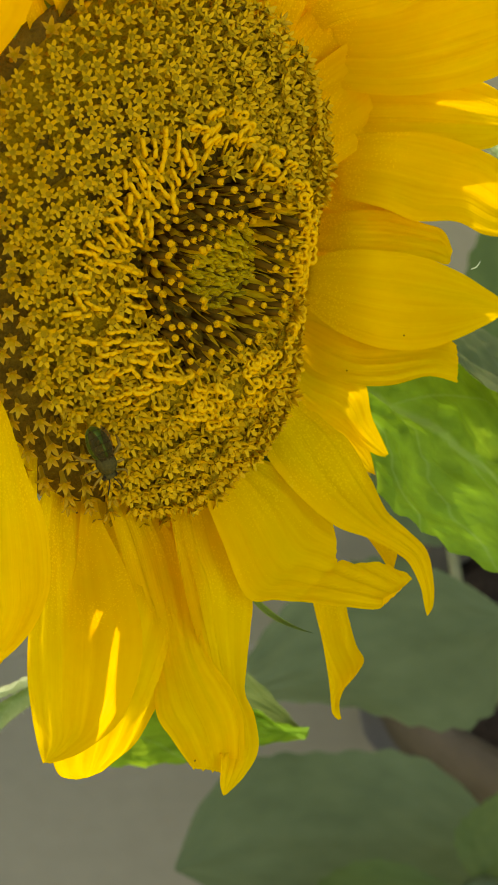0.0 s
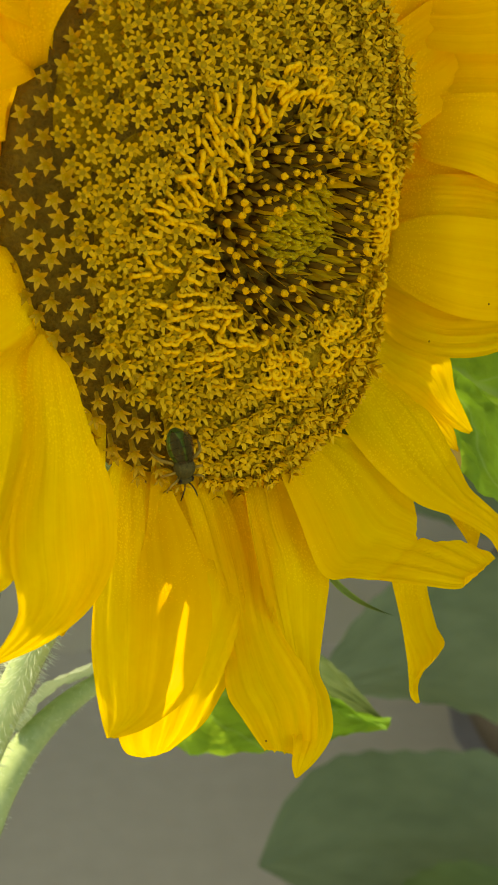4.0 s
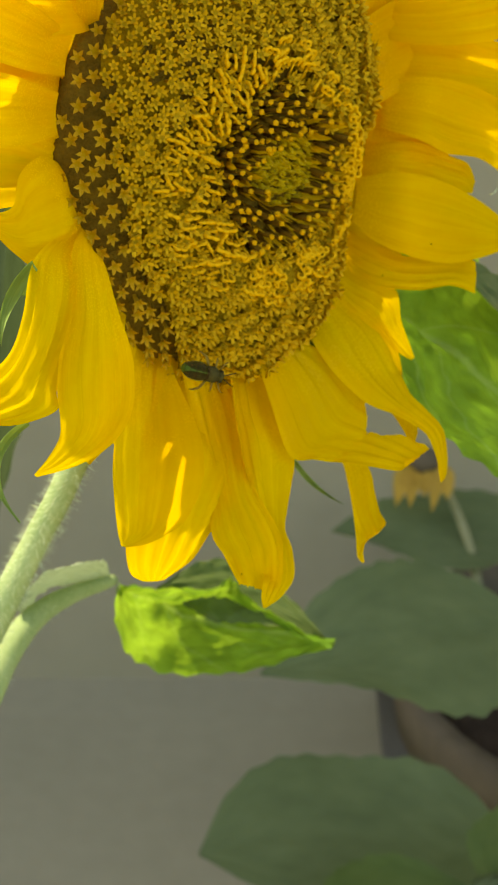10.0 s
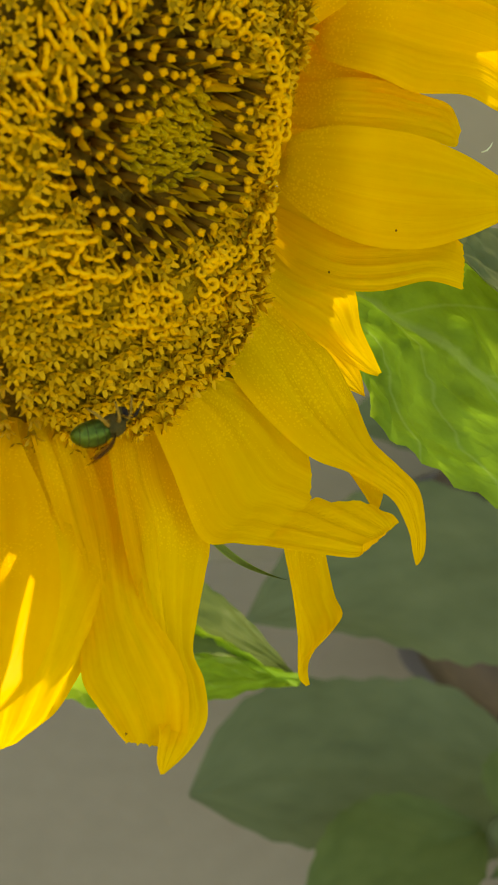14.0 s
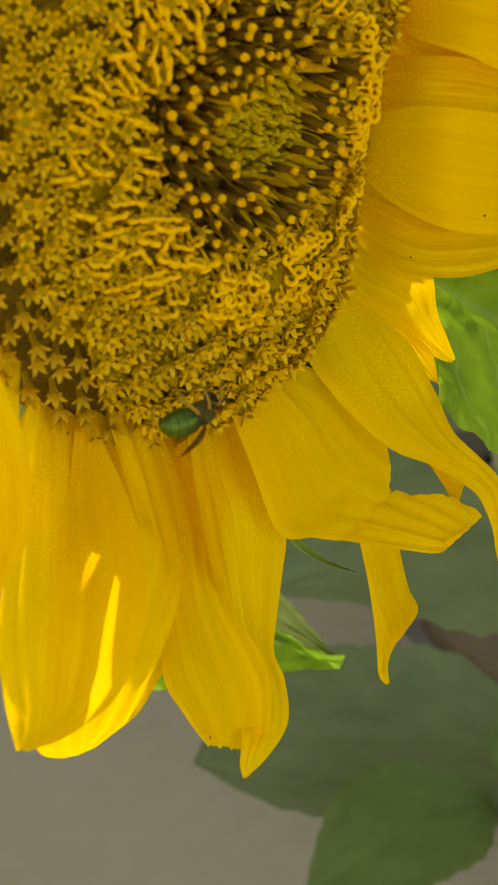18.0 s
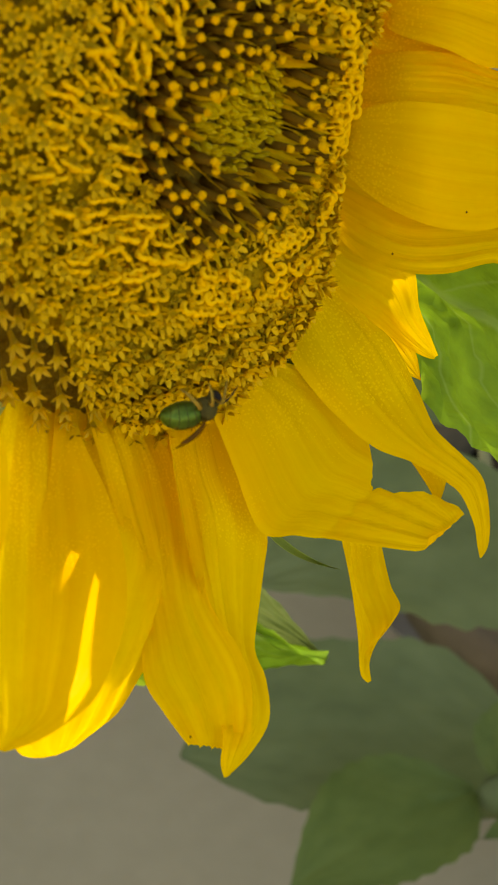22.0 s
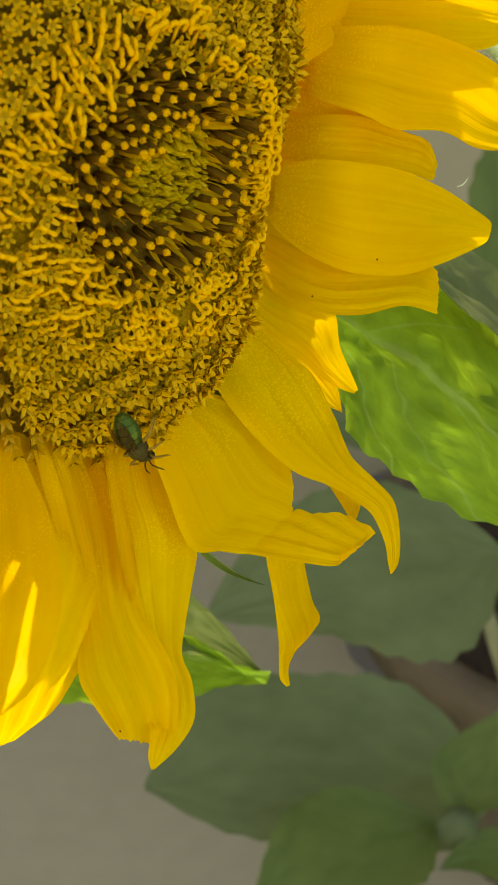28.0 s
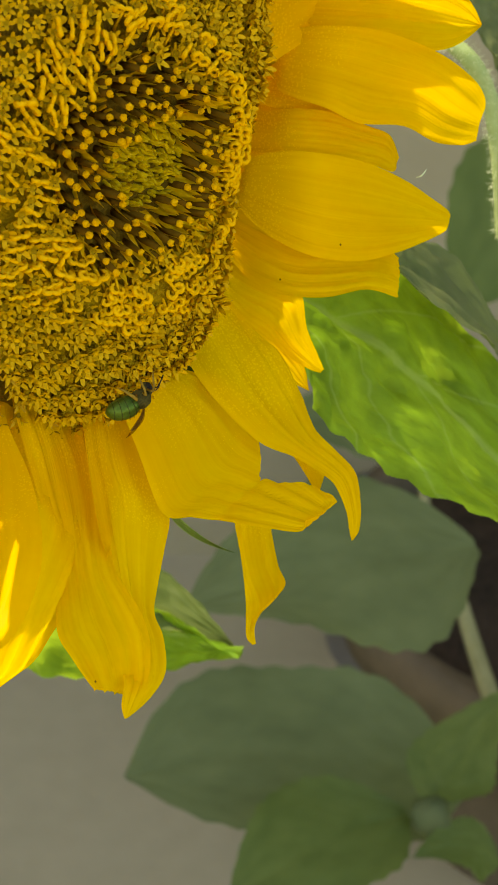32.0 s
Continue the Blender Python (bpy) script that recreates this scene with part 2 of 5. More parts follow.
M_THORAX = solid_material("bee_thorax", (0.035, 0.032, 0.008), (0.10, 0.078, 0.016), 2500.0, rough=0.7, metal=0.0, bump=1.0, depth=0.0002)
M_SPECK = solid_material("speck", (0.12, 0.06, 0.008), (0.20, 0.10, 0.012), 2500.0)
M_GROUND = solid_material("concrete", (0.262, 0.237, 0.147), (0.303, 0.273, 0.171), 40.0, rough=0.85, bump=0.4, depth=0.003, fine=12.0)
M_WALL = solid_material("wall_paint", (0.256, 0.229, 0.142), (0.297, 0.266, 0.166), 25.0, rough=0.9, bump=0.3, depth=0.003)
M_POT = solid_material("clay", (0.070, 0.056, 0.034), (0.110, 0.088, 0.054), 60.0, rough=0.8, bump=0.4, depth=0.002)
# dark grey that stands in for the shadow beside the clay pot
M_POT_SHADOW = solid_material("pot_shadow", (0.085, 0.080, 0.070), (0.115, 0.108, 0.095), 90.0, rough=0.45, bump=0.2)
M_SOIL = solid_material("soil", (0.02, 0.014, 0.009), (0.05, 0.036, 0.022), 200.0, rough=0.95, bump=1.0, depth=0.006)


def wing_material():
    n = Nodes("wing")
    clear = n.add("ShaderNodeBsdfTransparent", {0: (0.55, 0.42, 0.22, 1)})
    gloss = n.add("ShaderNodeBsdfPrincipled", {"Base Color": (0.075, 0.045, 0.010, 1), "Roughness": 0.65, "Specular IOR Level": 0.15})
    return n.finish(n.add("ShaderNodeMixShader", {0: 0.4, 1: clear.outputs[0], 2: gloss.outputs[0]}).outputs[0])


M_WING = wing_material()


# ---- mesh helpers ----
def link(name, verts, faces, material, parent=None, label="", smooth=True, uvs=None, matrix=None, slots=None):
    mesh = bpy.data.meshes.new(name)
    mesh.from_pydata([tuple(v) for v in verts], [], faces)
    for m in (material if isinstance(material, (list, tuple)) else [material]):
        mesh.materials.append(m)
    if slots:
        mesh.polygons.foreach_set("material_index", slots)
    if smooth:
        mesh.polygons.foreach_set("use_smooth", [True] * len(faces))
    if uvs is not None:
        layer = mesh.uv_layers.new(name="UVMap")
        layer.data.foreach_set("uv", [c for loop in mesh.loops for c in uvs[loop.vertex_index]])
    ob = new(name, mesh)
    if parent:
        ob.parent = parent
    if matrix is not None:
        ob.matrix_local = matrix
    if label:
        ob["label"] = label
    return ob


def empty(name, matrix=None):
    ob = new(name)
    ob.empty_display_size = 0.01
    if matrix is not None:
        ob.matrix_world = matrix
    return ob


def spine3(a, b, c, s):
    """The curve through a, b (half way) and c."""
    return a * ((1 - s) * (1 - 2 * s)) + b * (4 * s * (1 - s)) + c * (s * (2 * s - 1))


def tube(points, radii, sides=8, cap=True):
    """Rings along points; returns verts and faces."""
    verts, faces = [], []
    pts = [Vector(p) for p in points]
    side = None
    for i, p in enumerate(pts):
        t = (pts[min(i + 1, len(pts) - 1)] - pts[max(i - 1, 0)]).normalized()
        if side is None:
            side = t.orthogonal().normalized()
        side = (side - t * side.dot(t)).normalized()
        up = t.cross(side)
        for k in range(sides):
            a = 2 * math.pi * k / sides
            verts.append(p + (side * math.cos(a) + up * math.sin(a)) * radii[i])
    for i in range(len(pts) - 1):
        for k in range(sides):
            j = (k + 1) % sides
            faces.append((i * sides + k, i * sides + j, (i + 1) * sides + j, (i + 1) * sides + k))
    if cap:
        faces.append(tuple(range(sides))[::-1])
        faces.append(tuple((len(pts) - 1) * sides + k for k in range(sides)))
    return verts, faces


def join(items):
    verts, faces = [], []
    for v, f in items:
        k = len(verts)
        verts += v
        faces += [tuple(i + k for i in face) for face in f]
    return verts, faces


def ball(centre, radii, rings=6, sides=10, bumpy=0.0, seed=0):
    verts, faces = [], []
    c, rnd = Vector(centre), random.Random(seed)
    for i in range(rings + 1):
        a = math.pi * i / rings
        for k in range(sides):
            b = 2 * math.pi * k / sides
            r = 1 + bumpy * rnd.uniform(-1, 1)
            verts.append(c + Vector((radii[0] * math.sin(a) * math.cos(b), radii[1] * math.sin(a) * math.sin(b), radii[2] * math.cos(a))) * r)
    for i in range(rings):
        for k in range(sides):
            j = (k + 1) % sides
            faces.append((i * sides + k, (i + 1) * sides + k, (i + 1) * sides + j, i * sides + j))
    return verts, faces


def blade(a, b, c, width, facing, cup=0.15, twist=(0, 0), ridges=4, depth=0.04, wave=0.05, tip=2.5, rise=0.42, seed=0, rows=26, cols=15,
          fold=0.0, teeth=0.0, vein=0.0, root=0.55, puff=0.0, torn=0.0, notch=None):
    """A petal or a leaf as a thin sheet: a spine through a, b, c, its width, the way it faces. Returns verts, faces, uvs.
    cup: edges raised, by share of the width; twist: degrees at root and tip; rise: where it is widest; root: how wide it starts;
    tip: how bluntly it ends."""
    a, b, c = Vector(a), Vector(b), Vector(c)
    verts, faces, uvs = [], [], []
    rnd = random.Random(seed)
    p1, p2 = rnd.uniform(0, 6), rnd.uniform(0, 6)
    for i in range(rows + 1):
        s = i / rows
        p = spine3(a, b, c, s)
        t = (spine3(a, b, c, min(s + 0.02, 1)) - spine3(a, b, c, max(s - 0.02, 0))).normalized()
        f = (Vector(facing) - t * Vector(facing).dot(t)).normalized()
        turn = Matrix.Rotation(radians(twist[0] + (twist[1] - twist[0]) * s ** 1.5), 3, t)
        f = turn @ f
        side = t.cross(f)
        grow = root + (1 - root) * math.sin(0.5 * math.pi * min(1, s / rise))
        shut = 1 - max(0.0, (s - rise) / (1 - rise)) ** tip
        w = 0.5 * width * grow * max(shut, 0.02)
        for k in range(cols + 1):
            x = 2 * k / cols - 1
            edge = 1.0
            if teeth:
                edge += teeth * (abs((s * 11 + 0.2 * (x > 0)) % 1 - 0.5) * 2 - 0.5) * abs(x) ** 6
            if notch and x * notch[1] > 0:
                edge *= 1 - (1 - notch[2]) * min(1, max(0, (s - notch[0]) / 0.08))
            ww = w * x * edge * (1 + wave * math.sin(6 * s + p1 + (2 if x > 0 else 0)))
            crease = math.cos(ridges * math.pi * x + p1 + 0.8 * math.sin(2.6 * x + p2)) + 0.5 * math.cos(2.3 * ridges * math.pi * x + p2)
            h = cup * w * x * x + depth * crease * min(1, 4 * s) * (1 - 0.4 * s)
            h += wave * w * abs(x) ** 2 * math.sin(9 * s + p2 + (1.7 if x > 0 else 0))
            h += fold * w * abs(x)
            if vein:
                ribs = abs(((s - 0.35 * abs(x)) * 9) % 1 - 0.5) * 2
                h += vein * (ribs ** 2 - 0.5) * (0.3 + abs(x)) * min(1, 6 * (1 - s)) - 1.3 * vein * math.exp(-(x * 9) ** 2)
            if puff:
                h += puff * (noise.noise(Vector((s * 7 + p1, x * 4 + p2, 1.0))) + 0.6 * noise.noise(Vector((s * 19 + p2, x * 9 + p1, 4.0))))
            q = p + side * ww + f * h
            if torn and i >= rows - 3:
                q = q + t * torn * (rnd.random() - 0.5) * abs(x)
            verts.append(q)
            uvs.append((s, 0.5 + 0.5 * x))
    n = cols + 1
    for i in range(rows):
        for k in range(cols):
            faces.append((i * n + k, i * n + k + 1, (i + 1) * n + k + 1, (i + 1) * n + k))
    return verts, faces, uvs


# ---- ground ----
def sheet(name, x0, x1, y0, y1, z, material, nx=40, ny=40, rough=0.0):
    verts = [(x0 + (x1 - x0) * i / nx, y0 + (y1 - y0) * j / ny, z + rough * noise.noise(Vector((i * 0.7, j * 0.7, 2.0))))
             for j in range(ny + 1) for i in range(nx + 1)]
    faces = [(j * (nx + 1) + i, j * (nx + 1) + i + 1, (j + 1) * (nx + 1) + i + 1, (j + 1) * (nx + 1) + i) for j in range(ny) for i in range(nx)]
    return link(name, verts, faces, material)


def slab(name, x0, x1, y0, y1, z0, z1, material):
    v = [(x, y, z) for z in (z0, z1) for y in (y0, y1) for x in (x0, x1)]
    return link(name, v, [(0, 2, 3, 1), (4, 5, 7, 6), (0, 1, 5, 4), (2, 6, 7, 3), (0, 4, 6, 2), (1, 3, 7, 5)], material, smooth=False)


# The wall's height is made up, so that its shadow covers the background.
tagged(slab("wall_back", -14, 14, 1.5, 1.8, -0.02, 5.0, M_WALL), "plain grey-brown wall, made tall to shade the yard and plants behind", "wall", kind="structure")
tagged(sheet("ground", -60, 60, -60, 60, 0.0, M_GROUND), "worn grey-brown concrete yard floor", "ground", kind="structure")

# ---- the sunflower ----
# The disc: its own frame on the head, z along its axis; the green core lies off its middle.
DISC = Matrix(((0.8052, -0.0190, 0.5730, 0.0065), (0.5754, -0.0190, -0.8081, 0.3769), (0.0262, 0.9996, 0.1365, 0.8960), (0, 0, 0, 1)))
MIDDLE = Vector((-1.40, 0.40))
CORE = Vector((-0.40, 0.20, 0.0))
sunflower = tagged(empty("sunflower", HEAD.copy()), "tall sunflower with a broad yellow head, hairy stem and backlit leaves", "sunflower")


def rim_radius(a):
    """From the disc's middle to its rim; flattened on one side."""
    d = (a + 0.38 + math.pi) % (2 * math.pi) - math.pi
    return 4.85 + 0.55 * math.sin(a) ** 2 - 1.78 * math.exp(-(d / 0.72) ** 2)


def reach(u, v):
    """0 in the disc's middle, 1 at its rim."""
    x, y = u - MIDDLE.x, v - MIDDLE.y
    return math.hypot(x, y) / rim_radius(math.atan2(y, x))


def disc_height(u, v):
    q2 = min(reach(u, v), 1.15) ** 2
    d2 = (u - CORE.x) ** 2 + (v - CORE.y) ** 2
    return 0.30 - 0.35 * q2 - 0.45 * q2 ** 3 - 0.38 * math.exp(-d2 / 1.5)


def disc_normal(u, v):
    e = 0.05
    return Vector((disc_height(u - e, v) - disc_height(u + e, v), disc_height(u, v - e) - disc_height(u, v + e), 2 * e)).normalized()


def rim_distance(a):
    """From the core to the rim in the direction a."""
    near, far = 0.5, 8.0
    for _ in range(14):
        d = 0.5 * (near + far)
        if reach(CORE.x + d * math.cos(a), CORE.y + d * math.sin(a)) < 0.985:
            near = d
        else:
            far = d
    return near


RIM = [rim_distance(2 * math.pi * k / 360) for k in range(360)]


def build_disc():
    verts, faces = [], []
    rings, sides = 34, 96
    for i in range(rings + 1):
        for k in range(sides):
            a = 2 * math.pi * k / sides
            r = rim_radius(a) * (i / rings) ** 0.8
            u, v = MIDDLE.x + r * math.cos(a), MIDDLE.y + r * math.sin(a)
            verts.append(Vector((u, v, disc_height(u, v) - 0.12 * (i / rings) ** 6 + 0.05 * noise.noise(Vector((u * 3, v * 3, 0))))) * CM)
    for k in range(sides):
        a = 2 * math.pi * k / sides
        r = rim_radius(a) * 0.97
        verts.append(Vector((MIDDLE.x + r * math.cos(a), MIDDLE.y + r * math.sin(a), -1.6)) * CM)
    for i in range(rings + 1):
        for k in range(sides):
            j = (k + 1) % sides
            faces.append((i * sides + k, (i + 1) * sides + k, (i + 1) * sides + j, i * sides + j))
    return link("flower_disc", verts, faces, M_DISC, sunflower, "domed olive-brown disc packed with tiny florets", matrix=UNHEAD @ DISC)


def build_receptacle():
    verts, faces = [], []
    prof = [(0.97, -0.85), (1.0, -1.1), (0.97, -1.6), (0.82, -2.2), (0.58, -2.8), (0.36, -3.4), (0.2, -4.2)]
    sides = 48
    for share, z in prof:
        for k in range(sides):
            a = 2 * math.pi * k / sides
            r = share * rim_radius(a) * (1 + 0.02 * math.sin(9 * a))
            verts.append(Vector((MIDDLE.x + r * math.cos(a), MIDDLE.y + r * math.sin(a) + 0.12 * (z + 0.8), z)) * CM)
    for i in range(len(prof) - 1):
        for k in range(sides):
            j = (k + 1) % sides
            faces.append((i * sides + k, (i + 1) * sides + k, (i + 1) * sides + j, i * sides + j))
    return link("receptacle", verts, faces, M_STEM, sunflower, "pale green back of the flower head", matrix=UNHEAD @ DISC)


disc = build_disc()
build_receptacle()


TO_DISC = DISC.inverted() @ HEAD
STAND = (UNHEAD @ Vector((0.0, 0.08, 1.0))) / CM


def settle(p, over=False):
    """Sinks the root of a petal (head centimetres) under the edge of the disc."""
    d = (TO_DISC @ (p * CM)) / CM
    w = max(0.0, min(1.0, (1.75 - reach(d.x, d.y)) / 0.8))
    return p if over else p + (p - STAND).normalized() * 1.5 * w * w * (3 - 2 * w)


def petal(base, mid, tip_at, width, label="", **more):
    seed = len(sunflower.children)
    verts, faces, uvs = blade(Vector(base), Vector(mid), Vector(tip_at), width, (0, 0, 1), seed=seed, **more)
    return link("petal", [settle(v) * CM for v in verts], faces, M_PETAL, sunflower, label, uvs=uvs)


def smooth_through(points, i, s):
    """The smooth curve through points, between the i-th and the next."""
    p0, p1, p2, p3 = points[max(i - 1, 0)], points[i], points[i + 1], points[min(i + 2, len(points) - 1)]
    return 0.5 * ((2 * p1) + (p2 - p0) * s + (2 * p0 - 5 * p1 + 4 * p2 - p3) * s * s + (3 * p1 - p0 - 3 * p2 + p3) * s ** 3)


def rib_petal(ribs, cup=0.1, ridges=4, depth=0.04, torn=0.0, label="", over=False, roll=0.0):
    """A petal lofted over a few cross ribs (edge to edge, head centimetres), creased lengthwise."""
    seed = len(sunflower.children)
    rnd = random.Random(seed)
    p1, p2 = rnd.uniform(0, 6), rnd.uniform(0, 6)
    one, two = [Vector(r[0]) for r in ribs], [Vector(r[1]) for r in ribs]
    keep = [r[2] if len(r) > 2 else 1.0 for r in ribs]      # how much of a rib is left where the edge is torn away
    verts, faces, uvs = [], [], []
    per, cols = 6, 20
    total = (len(ribs) - 1) * per
    for i in range(total + 1):
        k, s = min(i // per, len(ribs) - 2), i / per - min(i // per, len(ribs) - 2)
        a, b = smooth_through(one, k, s), smooth_through(two, k, s)
        k2, s2 = (k, s - 0.1) if s > 0.5 else (k, s + 0.1)
        along = (smooth_through(one, k2, s2) + smooth_through(two, k2, s2) - a - b) * (1 if s2 > s else -1)
        side = b - a
        up = side.cross(along)
        up = (up if up.z > 0 else -up).normalized()
        w = 0.5 * side.length
        whole = i / total
        left = keep[k] + (keep[k + 1] - keep[k]) * s
        for c in range(cols + 1):
            x = 2 * left * c / cols - 1
            bend = 0.5 * math.sin(3 * whole + p2)
            crease = math.cos(ridges * math.pi * (x + 0.12 * bend) + p1 + 0.9 * math.sin(2.6 * x + p2)) + 0.5 * math.cos(2.3 * ridges * math.pi * x + p2 + bend)
            h = cup * w * (x * x - 1) + depth * crease * min(1, 3 * whole, 0.08 + 4 * (1 - whole)) * min(1, 1.4 * w)
            h += 0.05 * w * noise.noise(Vector((4 * whole + p1, 1.5 * x, p2))) + roll * w * max(0.0, (x - 0.6) / 0.4) ** 2 * min(1, 2 * whole)
            p = a.lerp(b, 0.5 + 0.5 * x) + up * h
            if torn and i == total:
                p = p + along.normalized() * torn * rnd.uniform(-1, 1)
            verts.append(settle(p, over) * CM)
            uvs.append((whole, 0.5 + 0.5 * x))
    n = cols + 1
    for i in range(total):
        for c in range(cols):
            faces.append((i * n + c, i * n + c + 1, (i + 1) * n + c + 1, (i + 1) * n + c))
    return link("petal", verts, faces, M_PETAL, sunflower, label, uvs=uvs)


petal((3.84, 2.35, -0.35), (7.43, 2.87, 0.30), (10.84, 2.94, 1.00), 1.64, tip=5)
petal((3.93, 2.19, -0.45), (7.63, 3.12, 0.00), (10.84, 3.50, 0.50), 1.06, tip=3)
petal((6.05, -3.67, -0.50), (7.56, -4.46, -0.50), (8.68, -5.39, -0.30), 0.73, tip=2.5)
petal((-2.04, -4.01, -0.65), (-2.95, -6.20, 0.10), (-3.15, -7.60, 0.40), 1.40, tip=2.5)
# hidden petal added to block the sun from the lower petals
petal((0.40, -4.40, -1.10), (-0.75, -6.20, -1.00), (-1.00, -7.50, -0.95), 1.90, tip=2.5)
petal((-4.49, -0.22, -0.65), (-7.25, -0.64, 0.10), (-10.02, -1.08, 0.50), 1.50, tip=3)
petal((-4.40, 0.95, -0.65), (-7.68, 1.13, 0.20), (-10.49, 1.18, 0.60), 1.46, tip=3)
petal((-3.61, 2.69, -0.65), (-6.30, 3.69, 0.30), (-8.32, 4.74, 0.80), 1.64, tip=3)
petal((-1.95, 4.06, -0.45), (-2.61, 5.05, 0.60), (-3.28, 6.56, 1.20), 2.26, tip=3)
petal((-0.14, 4.50, -0.45), (-0.38, 5.58, 0.60), (-0.37, 7.36, 1.20), 2.21, tip=3)
petal((1.79, -4.13, -0.95), (3.60, -6.63, -0.70), (4.06, -7.44, -0.70), 1.29, tip=2.5)
petal((0.91, -4.41, -0.95), (2.46, -6.57, -0.70), (2.82, -7.45, -0.70), 1.36, tip=2.5)
petal((4.47, -0.55, -0.85), (7.16, -0.69, -0.50), (8.92, -0.83, -0.30), 1.28, tip=2.5)
petal((4.46, 0.58, -0.85), (6.97, 0.75, -0.50), (8.63, 0.85, -0.30), 1.37, tip=2.5)
petal((4.24, -1.50, -0.85), (6.62, -2.24, -0.50), (8.22, -2.69, -0.30), 1.18, tip=2.5)
petal((4.38, 1.02, -0.55), (8.15, 1.33, 0.10), (11.04, 1.20, 0.50), 1.37, tip=2.5)
petal((3.53, 2.80, -0.65), (7.04, 4.51, -0.10), (10.78, 5.41, 0.30), 1.36, tip=3)
rib_petal([((4.10, 0.89, -0.55), (3.95, 1.41, -0.55)),
           ((5.41, 1.17, -0.20), (5.39, 1.93, -0.20)),
           ((5.43, 0.93, 0.20), (5.70, 2.22, 0.20)),
           ((6.45, 0.79, 0.60), (7.02, 2.43, 0.50)),
           ((7.39, 0.59, 0.80), (8.25, 2.40, 0.80)),
           ((8.72, 0.64, 0.95), (9.73, 2.17, 0.95)),
           ((9.82, 0.39, 1.05), (10.76, 1.81, 1.10)),
           ((10.71, 0.39, 1.15), (11.16, 1.50, 1.20)),
           ((11.20, 0.52, 1.20), (11.31, 1.24, 1.20))], cup=0.1, ridges=2, depth=0.03)
rib_petal([((4.19, -0.21, -0.55), (4.18, 0.37, -0.55)),
           ((5.65, -0.28, -0.40), (5.64, 0.50, -0.40)),
           ((6.30, -0.22, 0.10), (6.06, 0.68, 0.10)),
           ((7.41, -0.20, 0.40), (6.86, 0.73, 0.40)),
           ((8.21, -0.22, 0.70), (7.74, 0.57, 0.70)),
           ((8.50, -0.30, 1.00), (8.19, 0.44, 1.00)),
           ((8.51, -0.21, 1.10), (8.54, 0.00, 1.10))], cup=0.4, ridges=4)
rib_petal([((4.08, -0.98, -0.55), (4.14, -0.72, -0.55)),
           ((4.64, -1.11, -0.10), (4.78, -0.83, -0.10)),
           ((4.80, -1.45, 0.20), (4.80, -0.40, 0.20)),
           ((5.51, -1.87, 0.50), (5.42, -0.14, 0.50)),
           ((6.68, -2.16, 0.80), (6.61, -0.09, 0.70)),
           ((7.98, -2.20, 1.00), (7.72, -0.18, 0.90)),
           ((9.12, -1.99, 1.10), (8.84, -0.44, 1.10)),
           ((9.96, -1.72, 1.20), (9.61, -0.72, 1.25)),
           ((10.35, -1.49, 1.35), (10.30, -1.01, 1.40)),
           ((10.40, -1.36, 1.40), (10.41, -1.19, 1.40))], cup=-0.12, ridges=2, depth=0.025)
rib_petal([((3.85, -1.68, -0.55), (3.99, -1.31, -0.55)),
           ((4.91, -2.13, -0.50), (4.96, -1.63, -0.50)),
           ((5.06, -2.41, -0.20), (5.48, -1.71, -0.40)),
           ((5.62, -2.81, 0.00), (6.49, -1.97, -0.30)),
           ((6.29, -3.01, 0.40), (7.43, -2.15, -0.10)),
           ((7.26, -3.00, 0.80), (8.21, -2.09, 0.20)),
           ((8.08, -2.76, 1.20), (9.15, -1.98, 0.70)),
           ((8.75, -2.88, 1.55), (8.73, -2.05, 1.40))], cup=0.1, ridges=3, torn=0.02)
rib_petal([((3.59, -2.19, -0.55), (3.86, -1.66, -0.55)),
           ((4.44, -2.71, -0.50), (4.84, -2.08, -0.50)),
           ((4.99, -3.22, -0.20), (5.84, -2.71, -0.20)),
           ((5.79, -3.75, -0.10), (7.04, -2.97, -0.10)),
           ((7.03, -4.20, -0.30), (7.80, -3.21, -0.20)),
           ((7.72, -4.58, -0.20), (8.13, -3.91, -0.20)),
           ((8.49, -4.88, -0.20), (8.58, -4.49, -0.16)),
           ((8.83, -4.96, -0.16), (8.94, -4.89, -0.16))], cup=0.3, ridges=3)
rib_petal([((2.83, -3.10, -0.55), (3.64, -2.10, -0.55)),
           ((3.30, -3.63, -0.20), (6.15, -3.87, -0.20)),
           ((3.80, -4.66, 0.50), (6.77, -4.34, 0.20)),
           ((4.57, -5.36, 0.80), (7.32, -5.17, 0.50)),
           ((5.47, -5.93, 1.10), (7.03, -5.30, 0.90)),
           ((6.14, -6.15, 1.40), (6.82, -5.63, 1.40)),
           ((6.37, -6.27, 1.70), (6.86, -5.81, 1.70)),
           ((6.50, -6.39, 2.00), (7.11, -6.04, 1.90)),
           ((6.63, -6.57, 2.30), (7.41, -6.42, 2.20)),
           ((6.88, -7.08, 2.50), (7.44, -7.03, 2.45)),
           ((6.96, -7.48, 2.60), (7.34, -7.51, 2.60)),
           ((7.07, -7.73, 2.63), (7.15, -7.71, 2.63))], cup=-0.15, ridges=3)
rib_petal([((6.28, -6.07, 1.10), (7.12, -6.36, 1.50)),
           ((6.49, -6.32, 1.30), (7.15, -6.58, 1.60)),
           ((6.67, -6.62, 1.50), (7.08, -6.68, 1.65)),
           ((6.85, -6.87, 1.60), (7.05, -6.84, 1.65)),
           ((6.96, -6.95, 1.65), (7.01, -6.95, 1.65))], cup=0.2, ridges=1, depth=0.01)
